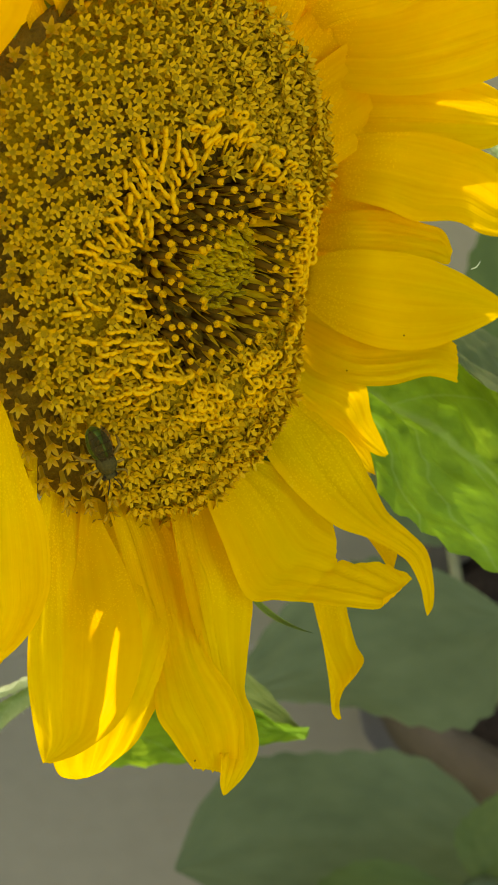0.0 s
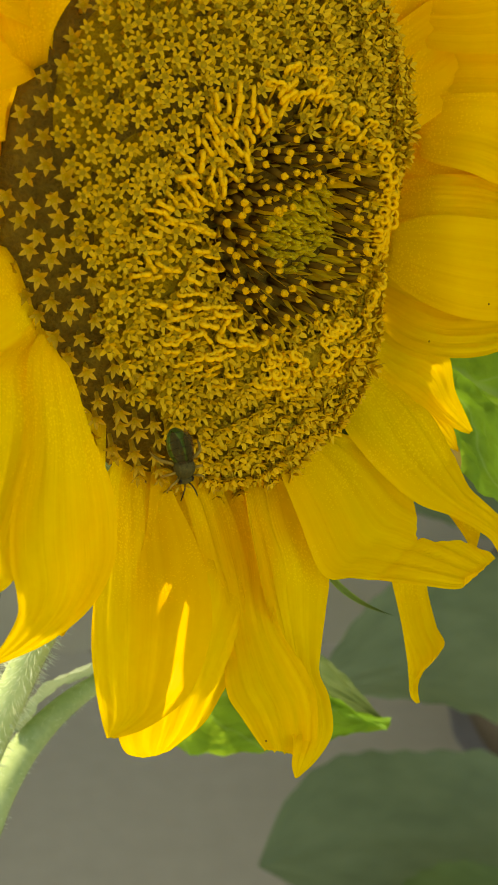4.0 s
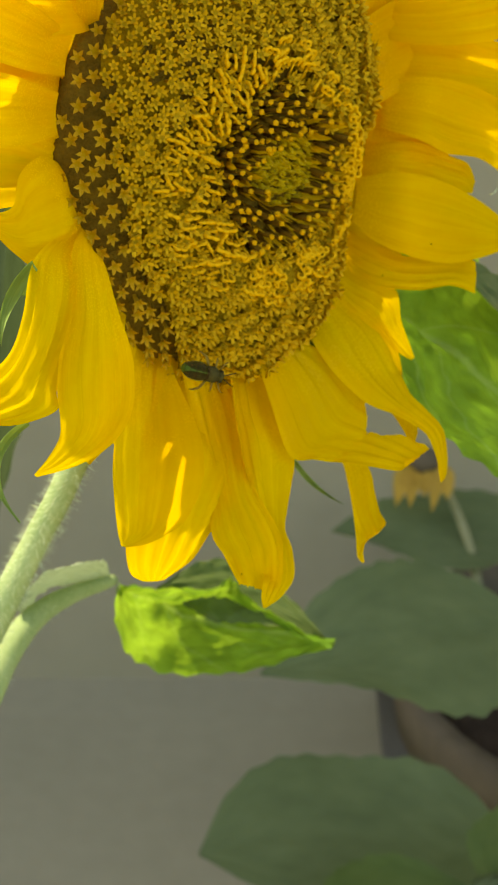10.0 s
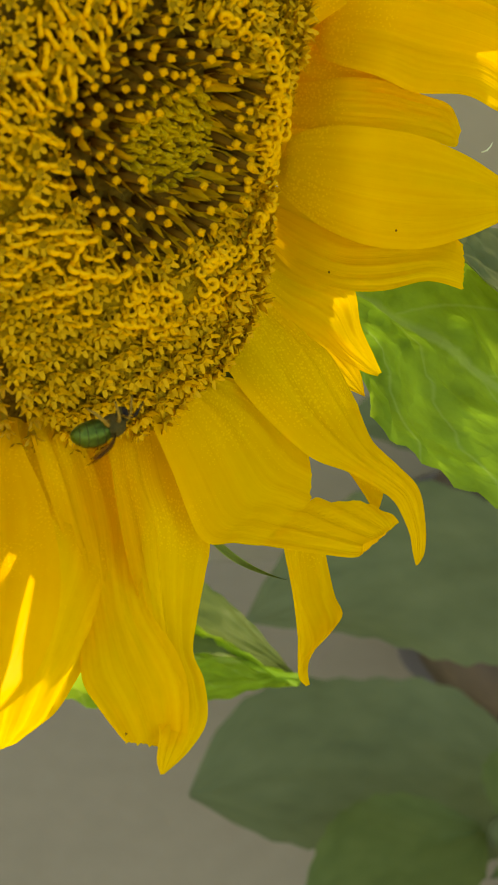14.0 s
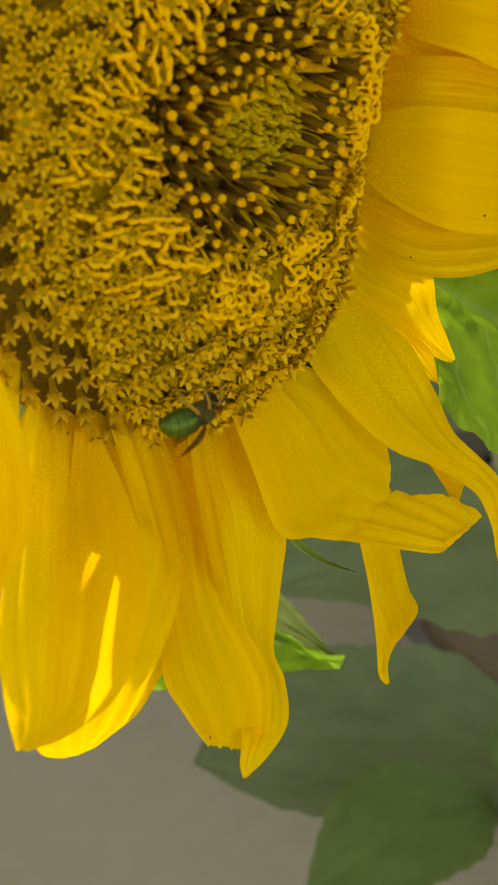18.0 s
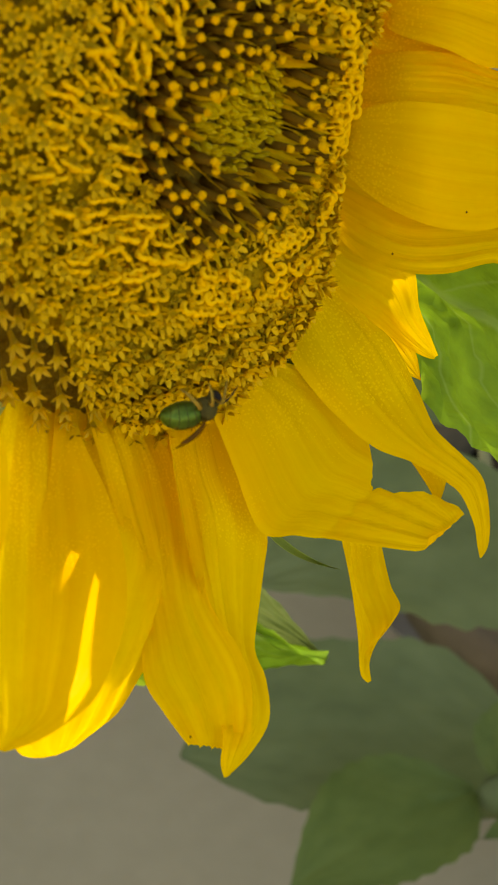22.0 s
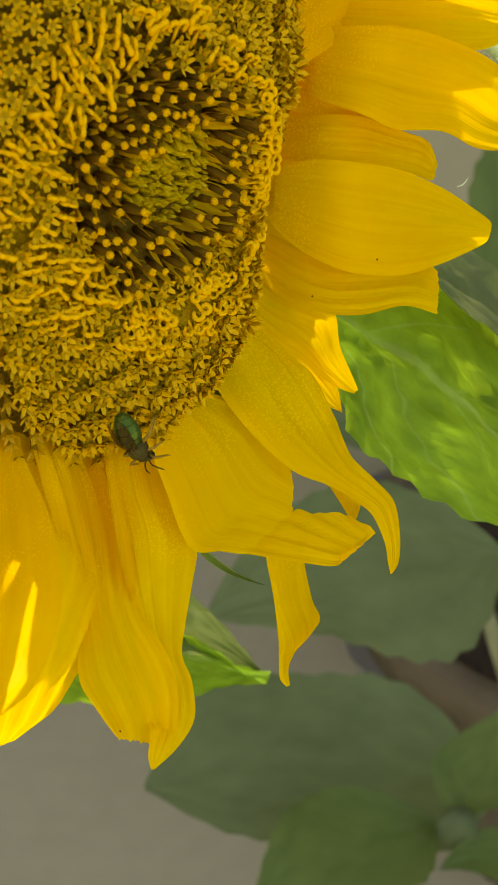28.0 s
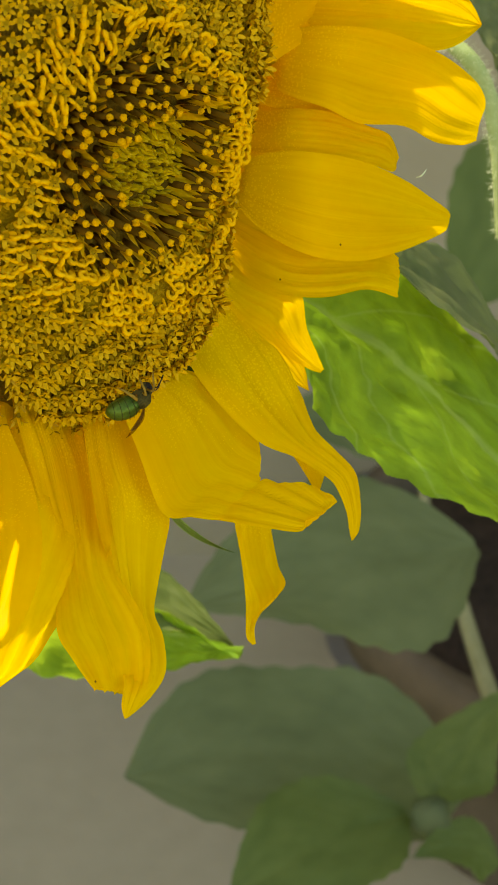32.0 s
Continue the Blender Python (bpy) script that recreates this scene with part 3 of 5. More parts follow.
rib_petal([((1.49, -3.93, -0.55), (2.41, -3.44, -0.55)),
           ((1.66, -4.38, -0.20), (3.20, -4.57, -0.20)),
           ((1.88, -5.05, 0.35), (3.77, -4.56, 0.35)),
           ((2.56, -6.07, 0.42), (4.85, -4.97, 0.50)),
           ((3.60, -7.43, 0.36), (6.06, -5.66, 0.60), .95),
           ((4.15, -7.48, 0.75), (6.62, -6.09, 0.90), .68),
           ((4.52, -7.52, 0.95), (6.79, -6.25, 1.10), .52),
           ((4.64, -7.47, 1.25), (6.83, -6.37, 1.35), .62),
           ((5.14, -7.48, 1.75), (6.90, -6.62, 1.80), .83),
           ((5.79, -7.50, 2.20), (6.74, -6.80, 2.25), .95),
           ((5.80, -7.22, 2.30), (6.66, -6.90, 2.39), 1.0)], cup=-0.08, ridges=5, depth=0.05)
rib_petal([((5.58, -6.78, -0.30), (7.15, -7.24, -0.30)),
           ((6.07, -7.66, 0.10), (7.47, -8.05, 0.10)),
           ((5.94, -8.13, 0.50), (7.34, -8.42, 0.40)),
           ((5.84, -8.76, 0.90), (7.19, -8.95, 0.80)),
           ((5.60, -9.27, 1.30), (6.86, -9.18, 1.30)),
           ((5.18, -9.48, 1.70), (5.71, -9.37, 1.70)),
           ((5.04, -9.76, 1.90), (5.26, -9.58, 1.90)),
           ((5.16, -9.92, 2.00), (5.26, -9.91, 2.00))], cup=0.35, ridges=2)
rib_petal([((1.04, -4.07, -0.55), (1.98, -3.71, -0.55)),
           ((1.27, -4.97, -0.20), (2.79, -5.23, -0.20)),
           ((0.88, -5.67, 0.60), (3.75, -6.81, -0.20)),
           ((1.02, -6.30, 0.72), (4.27, -7.65, -0.10)),
           ((1.38, -7.34, 0.78), (3.88, -8.18, 0.30)),
           ((1.95, -8.31, 0.72), (3.30, -8.78, 0.80)),
           ((2.32, -9.20, 0.75), (3.13, -9.21, 1.00)),
           ((2.39, -9.97, 0.95), (3.27, -9.67, 1.20)),
           ((2.02, -10.28, 1.45), (3.19, -10.31, 1.45)),
           ((1.89, -10.64, 1.60), (2.73, -10.73, 1.55)),
           ((1.99, -10.93, 1.65), (2.08, -10.94, 1.65))], cup=0.1, ridges=4, depth=0.05)
rib_petal([((-0.19, -4.20, -0.55), (1.03, -4.07, -0.55)),
           ((-0.22, -4.98, -0.30), (1.30, -5.16, -0.20)),
           ((-0.01, -5.92, 0.00), (2.12, -6.29, -0.10)),
           ((0.42, -6.72, 0.00), (2.18, -7.13, 0.25)),
           ((0.84, -7.62, 0.10), (1.95, -7.66, 0.60)),
           ((1.11, -8.53, 0.20), (1.92, -8.22, 0.95)),
           ((0.93, -9.33, 0.60), (2.40, -8.89, 1.20)),
           ((1.01, -9.73, 1.00), (2.63, -9.53, 1.40)),
           ((1.46, -10.28, 1.07), (2.72, -10.42, 1.45)),
           ((1.64, -10.47, 1.10), (2.38, -10.61, 1.49))], cup=-0.05, ridges=5, depth=0.05, torn=0.04)
rib_petal([((-0.27, -4.12, -0.90), (1.61, -3.99, -0.90)),
           ((-0.61, -5.28, -0.50), (1.74, -5.39, -0.50)),
           ((-0.81, -6.32, -0.30), (2.09, -6.68, -0.25)),
           ((-1.37, -7.20, 0.00), (2.16, -7.62, 0.15)),
           ((-1.63, -7.96, 0.15), (1.91, -8.15, 0.30)),
           ((-1.71, -8.72, 0.25), (1.46, -8.87, 0.40)),
           ((-1.63, -9.38, 0.30), (1.07, -9.34, 0.40)),
           ((-1.36, -9.96, 0.20), (0.81, -9.93, 0.25)),
           ((-0.98, -10.36, 0.05), (0.55, -10.26, 0.10)),
           ((-0.53, -10.55, 0.00), (0.17, -10.56, 0.00))], cup=-0.08, ridges=5, depth=0.06)
rib_petal([((-0.98, -3.96, -0.90), (0.06, -4.50, -0.90)),
           ((-1.64, -5.05, -0.45), (-0.26, -5.39, -0.45)),
           ((-2.20, -6.15, 0.05), (-0.12, -6.32, -0.05)),
           ((-2.79, -7.05, 0.70), (-0.36, -7.09, 0.50)),
           ((-2.98, -7.74, 1.00), (-0.65, -7.79, 0.85)),
           ((-2.92, -8.35, 1.10), (-0.99, -8.48, 1.10)),
           ((-2.71, -8.93, 1.10), (-1.38, -8.89, 1.25)),
           ((-2.67, -9.18, 1.20), (-1.88, -9.17, 1.20)),
           ((-2.62, -9.28, 1.20), (-2.48, -9.30, 1.20))], cup=0.30, ridges=4, depth=0.04, roll=0.5)
rib_petal([((-3.39, -2.48, -0.55), (-2.95, -2.99, -0.55)),
           ((-4.09, -2.99, 0.00), (-3.13, -3.18, -0.00)),
           ((-4.43, -4.17, 0.60), (-3.04, -4.12, 0.50)),
           ((-4.80, -5.16, 0.80), (-2.73, -4.85, 0.70)),
           ((-4.77, -5.91, 0.80), (-2.68, -5.47, 0.90)),
           ((-4.51, -6.55, 0.75), (-2.64, -6.26, 0.90)),
           ((-4.41, -6.95, 0.70), (-2.98, -7.01, 0.80)),
           ((-4.56, -7.42, 0.60), (-3.71, -7.56, 0.65)),
           ((-4.78, -7.80, 0.50), (-4.68, -7.85, 0.50))], cup=-0.1, ridges=4)
rib_petal([((-3.51, -2.31, -0.55), (-3.31, -2.59, -0.55)),
           ((-4.69, -3.08, -0.30), (-3.92, -3.07, -0.20)),
           ((-5.40, -3.68, 0.20), (-4.05, -3.70, 0.30)),
           ((-5.70, -4.50, 0.50), (-4.23, -4.69, 0.50)),
           ((-6.10, -5.27, 0.70), (-4.61, -5.89, 0.60)),
           ((-7.06, -5.85, 0.90), (-4.65, -6.37, 0.70)),
           ((-7.89, -6.19, 1.00), (-5.87, -6.69, 0.80)),
           ((-8.65, -6.40, 1.10), (-7.00, -6.59, 1.00)),
           ((-8.98, -6.52, 1.10), (-8.76, -6.55, 1.10))], cup=0.1, ridges=5, depth=0.05)

rib_petal([((-3.64, 3.16, -1.72), (-2.86, 1.66, -1.83)),
           ((-4.81, 3.17, -1.11), (-3.83, 1.41, -1.21)),
           ((-5.70, 3.21, -0.84), (-4.95, 1.14, -1.04)),
           ((-6.95, 3.15, -0.66), (-6.39, 1.16, -0.87)),
           ((-8.19, 3.09, -0.57), (-7.73, 1.39, -0.76)),
           ((-9.01, 2.67, -0.67), (-8.74, 1.63, -0.79))], cup=0.12, ridges=5, depth=0.04, over=True)
rib_petal([((-3.14, 1.60, -1.88), (-2.72, 1.84, -1.77)),
           ((-3.84, 2.05, -1.42), (-3.10, 2.31, -1.26)),
           ((-4.37, 2.40, -1.15), (-3.17, 2.81, -0.89)),
           ((-4.89, 2.79, -0.87), (-3.12, 3.28, -0.50)),
           ((-5.33, 3.30, -0.56), (-3.18, 3.86, -0.12)),
           ((-5.63, 3.93, -0.11), (-3.51, 4.57, 0.34)),
           ((-5.38, 4.80, 0.37), (-4.35, 5.18, 0.60))], cup=0.2, ridges=3, depth=0.03, over=True)
rib_petal([((-3.06, 1.08, -2.25), (-2.55, -0.43, -2.40)),
           ((-4.15, 1.35, -1.89), (-3.26, -0.79, -2.07)),
           ((-5.16, 1.49, -1.63), (-4.38, -0.96, -1.88)),
           ((-6.08, 1.44, -1.49), (-5.42, -0.90, -1.74)),
           ((-7.25, 1.46, -1.37), (-6.63, -0.82, -1.63)),
           ((-8.21, 1.15, -1.38), (-7.81, -0.40, -1.55))], cup=0.1, ridges=5, depth=0.04, over=True)
rib_petal([((-2.41, -0.82, -2.44), (-1.93, -1.85, -2.52)),
           ((-3.54, -0.73, -2.01), (-2.95, -2.19, -2.13)),
           ((-4.54, -0.53, -1.79), (-3.95, -2.34, -1.97)),
           ((-5.52, -0.54, -1.70), (-4.97, -2.53, -1.92)),
           ((-6.60, -0.70, -1.70), (-6.06, -2.68, -1.92)),
           ((-7.47, -1.20, -1.82), (-7.17, -2.37, -1.96))], cup=0.1, ridges=5, depth=0.04, over=True)
rib_petal([((-2.46, -1.42, -2.34), (-1.53, -2.89, -2.41)),
           ((-3.64, -1.20, -1.79), (-2.16, -3.49, -1.90)),
           ((-4.39, -1.39, -1.44), (-2.90, -3.70, -1.55)),
           ((-4.78, -1.77, -1.26), (-3.76, -3.67, -1.38)),
           ((-4.89, -2.33, -1.16), (-4.43, -3.45, -1.26)),
           ((-5.12, -2.55, -1.34), (-4.93, -3.13, -1.39)),
           ((-5.36, -2.52, -1.52), (-5.24, -2.73, -1.54))], cup=-0.15, ridges=2, depth=0.02, over=True)
rib_petal([((3.60, 4.01, -0.17), (4.07, 3.96, -0.10)),
           ((3.05, 4.80, 0.87), (3.90, 4.26, 0.93)),
           ((3.54, 5.50, 1.57), (4.73, 4.60, 1.63)),
           ((4.29, 6.09, 2.19), (5.38, 5.35, 2.26)),
           ((5.12, 6.56, 2.71), (5.98, 6.08, 2.78))], cup=0.3, ridges=3, depth=0.03)
rib_petal([((3.84, 3.97, -0.44), (4.29, 3.34, -0.47)),
           ((4.00, 4.35, 0.35), (4.44, 3.05, 0.22)),
           ((4.91, 4.67, 0.96), (5.61, 3.05, 0.83)),
           ((5.88, 5.18, 1.51), (6.83, 3.30, 1.38)),
           ((6.97, 5.72, 2.08), (8.09, 3.82, 1.97)),
           ((8.36, 5.74, 2.52), (9.11, 4.71, 2.48))], cup=0.1, ridges=4, depth=0.03)


def upper_petals():
    """The outer row of petals round the upper side of the disc, mostly unseen, added to shade those below."""
    rnd = random.Random(17)
    for k in range(14):
        a = radians(20 + 10.5 * k + rnd.uniform(-3, 3))
        c, s, r, far = math.cos(a), math.sin(a), rim_radius(a), rnd.uniform(5.0, 6.2)
        at = [TO_DISC.inverted() @ (Vector((MIDDLE.x + d * c, MIDDLE.y + d * s, z)) * CM) / CM
              for d, z in ((r * 0.85, -1.3), (r + 0.45 * far, -1.15 + rnd.uniform(-0.2, 0.1)), (r + far, -0.7 + rnd.uniform(-0.4, 0.2)))]
        verts, faces, uvs = blade(*at, rnd.uniform(1.9, 2.4), (0, 0, 1), seed=200 + k, tip=3, root=0.95)
        link("petal", [v * CM for v in verts], faces, M_PETAL, sunflower, uvs=uvs)


upper_petals()


def sun_block_petals():
    """A few petals added hindmost beside the flattened side of the disc, to keep sun off those in front."""
    for k, deg in enumerate((-12, 6, 24, 42, 60)):
        a = radians(deg)
        c, s, r = math.cos(a), math.sin(a), rim_radius(a)
        at = [TO_DISC.inverted() @ (Vector((MIDDLE.x + d * c, MIDDLE.y + d * s, z)) * CM) / CM for d, z in ((r * 0.8, -1.7), (r + 1.6, -1.9), (r + 3.4, -1.8))]
        verts, faces, uvs = blade(*at, 2.4, (0, 0, 1), seed=300 + k, tip=3, root=0.95)
        link("petal", [v * CM for v in verts], faces, M_PETAL, sunflower, uvs=uvs)


sun_block_petals()

# ---- specks and a thread on the petals ----
for spot in ((6.52, -2.77, 0.10), (-0.80, -5.27, -0.38), (1.35, -10.13, 1.36), (6.54, -1.77, 1.45)):
    verts, faces = ball(Vector(spot) * CM, (0.00022, 0.00022, 0.00016), 5, 7, 0.2, 3)
    link("speck", verts, faces, M_SPECK, sunflower, "tiny dark speck on a petal")
verts, faces = tube([Vector(p) * CM for p in ((8.10, -0.29, 1.90), (8.12, -0.24, 2.00), (8.14, -0.16, 2.05), (8.18, -0.09, 2.05))], [0.00012, 0.00016, 0.00014, 0.00005], 5)
link("thread", verts, faces, M_HAIR, sunflower, "tiny pale curled thread")


# ---- stem and leaves of the sunflower ----
def stalk(name, points, radii, parent, material, inverse=None, hairs=0, length=0.25, label="", sides=12):
    """A smooth hairy stalk through points (world metres) with radii (cm)."""
    pts = [Vector(p) for p in points]
    fine, rad = [], []
    for i in range(len(pts) - 1):
        p0, p1, p2, p3 = pts[max(i - 1, 0)], pts[i], pts[i + 1], pts[min(i + 2, len(pts) - 1)]
        for k in range(8):
            s = k / 8
            fine.append(0.5 * ((2 * p1) + (p2 - p0) * s + (2 * p0 - 5 * p1 + 4 * p2 - p3) * s * s + (3 * p1 - p0 - 3 * p2 + p3) * s ** 3))
            rad.append(radii[i] + (radii[i + 1] - radii[i]) * s)
    fine.append(pts[-1])
    rad.append(radii[-1])
    inv = inverse or Matrix()
    verts, faces = tube([inv @ p for p in fine], [r * CM for r in rad], sides)
    ob = link(name, verts, faces, material, parent, label)
    if hairs:
        rnd, items = random.Random(hairs), []
        for _ in range(hairs):
            i = rnd.randrange(len(fine) - 1)
            p = fine[i].lerp(fine[i + 1], rnd.random())
            t = (fine[i + 1] - fine[i]).normalized()
            d = (Matrix.Rotation(rnd.uniform(0, 6.283), 3, t) @ t.orthogonal().normalized() + t * rnd.uniform(-0.1, 0.35)).normalized()
            root = p + d * rad[i] * CM * 0.95
            far = root + d * length * CM * rnd.uniform(0.4, 1.1)
            items.append(tube([inv @ root, inv @ root.lerp(far, 0.6), inv @ (far + Vector((0, 0, -0.02 * length * CM)))], [0.00006, 0.00004, 0.00001], 3, False))
        v, f = join(items)
        tagged(link("hairs", v, f, M_HAIR, ob, "fine pale bristles"), kind="stuff")
    return ob


neck = head_point(-0.6, -1.0, -3.6)
stalk("stem", [neck] + [place(*p) for p in ((-4.32, -1.72, 42.00), (-5.22, 0.97, 42.50), (-6.15, 2.69, 43.20), (-7.35, 4.88, 44.00), (-8.88, 7.86, 45.50),
                                            (-14, 20, 50), (-19, 42, 58), (-21, 66, 72), (-21, 77.6, 79.2))],
      [0.9, 0.46, 0.36, 0.37, 0.42, 0.50, 0.7, 0.95, 1.2, 1.3], sunflower, M_STEM, UNHEAD, hairs=3800, length=0.30, label="pale hairy upright stem")


def leaf(name, points, width, facing, parent=None, material=None, inverse=None, label="", **more):
    inv = inverse or Matrix()
    a, b, c = (inv @ place(*p) / CM for p in points)
    face = inv.to_3x3() @ (place(*facing) - place(0, 0, 0)).normalized()
    opts = dict(cup=0.12, wave=0.10, teeth=0.06, vein=0.06, tip=1.7, rise=0.36, root=0.08, depth=0.0, rows=44, cols=24, puff=0.10)
    opts.update(more)
    verts, faces, uvs = blade(a, b, c, width, face, **opts)
    return link(name, [v * CM for v in verts], faces, material or M_LEAF, parent, label, uvs=uvs)


stalk("petiole", [place(*p) for p in ((-10.62, 12.14, 47.00), (-8.31, 8.04, 46.00), (-7.56, 6.41, 46.50), (-6.92, 5.45, 48.00), (-6.17, 5.04, 51.00), (-5.01, 4.81, 54.00))], [0.55, 0.50, 0.44, 0.38, 0.30, 0.2],
      sunflower, M_STEM, UNHEAD, hairs=300, length=0.16, label="pale leaf stalk")
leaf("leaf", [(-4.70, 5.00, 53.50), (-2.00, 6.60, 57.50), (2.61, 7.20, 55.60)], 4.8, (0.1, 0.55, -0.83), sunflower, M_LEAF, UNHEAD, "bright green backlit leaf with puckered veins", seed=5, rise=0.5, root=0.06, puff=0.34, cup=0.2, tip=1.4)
# the leaf's unlit upper half: its shade is put into a darker green
leaf("leaf", [(-3.64, 5.45, 56.50), (-0.82, 5.65, 57.00), (2.45, 7.20, 56.20)], 2.4, (0.05, -0.55, -0.83), sunflower, M_LEAF_FAR, UNHEAD, "half of a folded leaf, its shade put into a darker green", seed=6, rise=0.45, root=0.1, puff=0.15, tip=1.5)
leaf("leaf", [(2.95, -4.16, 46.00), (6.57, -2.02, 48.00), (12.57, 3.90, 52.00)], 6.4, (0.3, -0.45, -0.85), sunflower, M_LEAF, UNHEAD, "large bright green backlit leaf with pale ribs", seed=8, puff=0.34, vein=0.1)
leaf("leaf", [(5.82, -4.69, 45.50), (8.06, -3.62, 49.00), (11.30, -0.79, 54.00)], 3.4, (0.6, -0.6, -0.5), sunflower, M_LEAF_DULL, UNHEAD, "grey-green leaf seen edge on", seed=9)


def bract(base, mid, end, width, material=M_BRACT, **more):
    """A green bract; the places are in head centimetres."""
    verts, faces, uvs = blade(Vector(base), Vector(mid), Vector(end), width, (0, 0, 1), rows=18, cols=7, tip=1.6, root=0.8, rise=0.3, cup=0.4, seed=len(sunflower.children), **more)
    return link("bract", [v * CM for v in verts], faces, material, sunflower, "green hairy bract behind the petals", uvs=uvs)


def bract_ring():
    rnd = random.Random(11)
    for k in range(22):
        a = 2 * math.pi * k / 22 + rnd.uniform(-0.1, 0.1)
        r = rnd.uniform(0.6, 1.2)
        c, s = math.cos(a), math.sin(a)
        rim = rim_radius(a)
        ring = [TO_DISC.inverted() @ (Vector((MIDDLE.x + d * c, MIDDLE.y + d * s, z)) * CM) / CM
                for d, z in ((rim * 0.95, -1.45), (rim * 0.95 + 0.5 * r, -1.6), (rim * 0.95 + r, -1.75 + rnd.uniform(-0.3, 0.1)))]
        bract(*ring, 1.3)


bract_ring()
bract((-4.78, -3.49, -0.40), (-5.41, -4.26, -0.30), (-5.86, -5.16, 0.20), 0.32, twist=(0, 60))
bract((-4.20, -6.87, -0.60), (-5.07, -7.85, -0.40), (-4.71, -8.91, 0.20), 0.24, twist=(0, 70))
bract((4.76, -7.62, -0.60), (5.70, -8.40, -0.50), (7.18, -9.04, -0.40), 0.15)
# bract in the gap between petal roots, the gap's shade painted into its green
bract((4.04, -4.20, -1.00), (5.10, -4.90, -1.00), (5.69, -5.56, -0.90), 1.7, M_LEAF_SHADE)
# this leaf's darkness is shade put into its colour
leaf("leaf", [(-9.54, -9.46, 60.00), (-10.08, -1.07, 60.00), (-10.83, 7.30, 60.00)], 4.5, (-0.7, 0.0, -0.7), sunflower, M_LEAF_SHADE, UNHEAD, "hanging green leaf, its shade put into a dark colour", seed=31)
leaf("leaf", [(-7.56, -2.20, 55.00), (-8.29, -2.42, 56.00), (-9.36, -2.54, 57.00)], 0.9, (0.0, -0.7, -0.7), sunflower, M_LEAF_DULL, UNHEAD, "small grey-green leaf tip", seed=32)
leaf("leaf", [(-7.28, 4.99, 47.00), (-6.21, 4.29, 50.00), (-5.12, 4.75, 54.00)], 2.4, (0.1, 0.5, -0.8), sunflower, M_LEAF_PALE, UNHEAD, "small grey-green hairy leaf", seed=33)
stalk("side_shoot", [place(*p) for p in ((7.76, -10.32, 50.00), (8.42, -9.75, 50.00), (9.01, -8.80, 50.50), (9.37, -7.23, 51.00), (9.66, -5.31, 52.00))], [0.2, 0.24, 0.24, 0.2, 0.16],
      sunflower, M_STEM, UNHEAD, hairs=500, length=0.22, label="hairy green shoot")
leaf("leaf", [(8.66, -11.34, 52.00), (9.47, -10.89, 53.00), (11.10, -10.25, 54.00)], 2.6, (0.2, -0.5, -0.8), sunflower, M_LEAF_DULL, UNHEAD, "dark green leaf", seed=34)


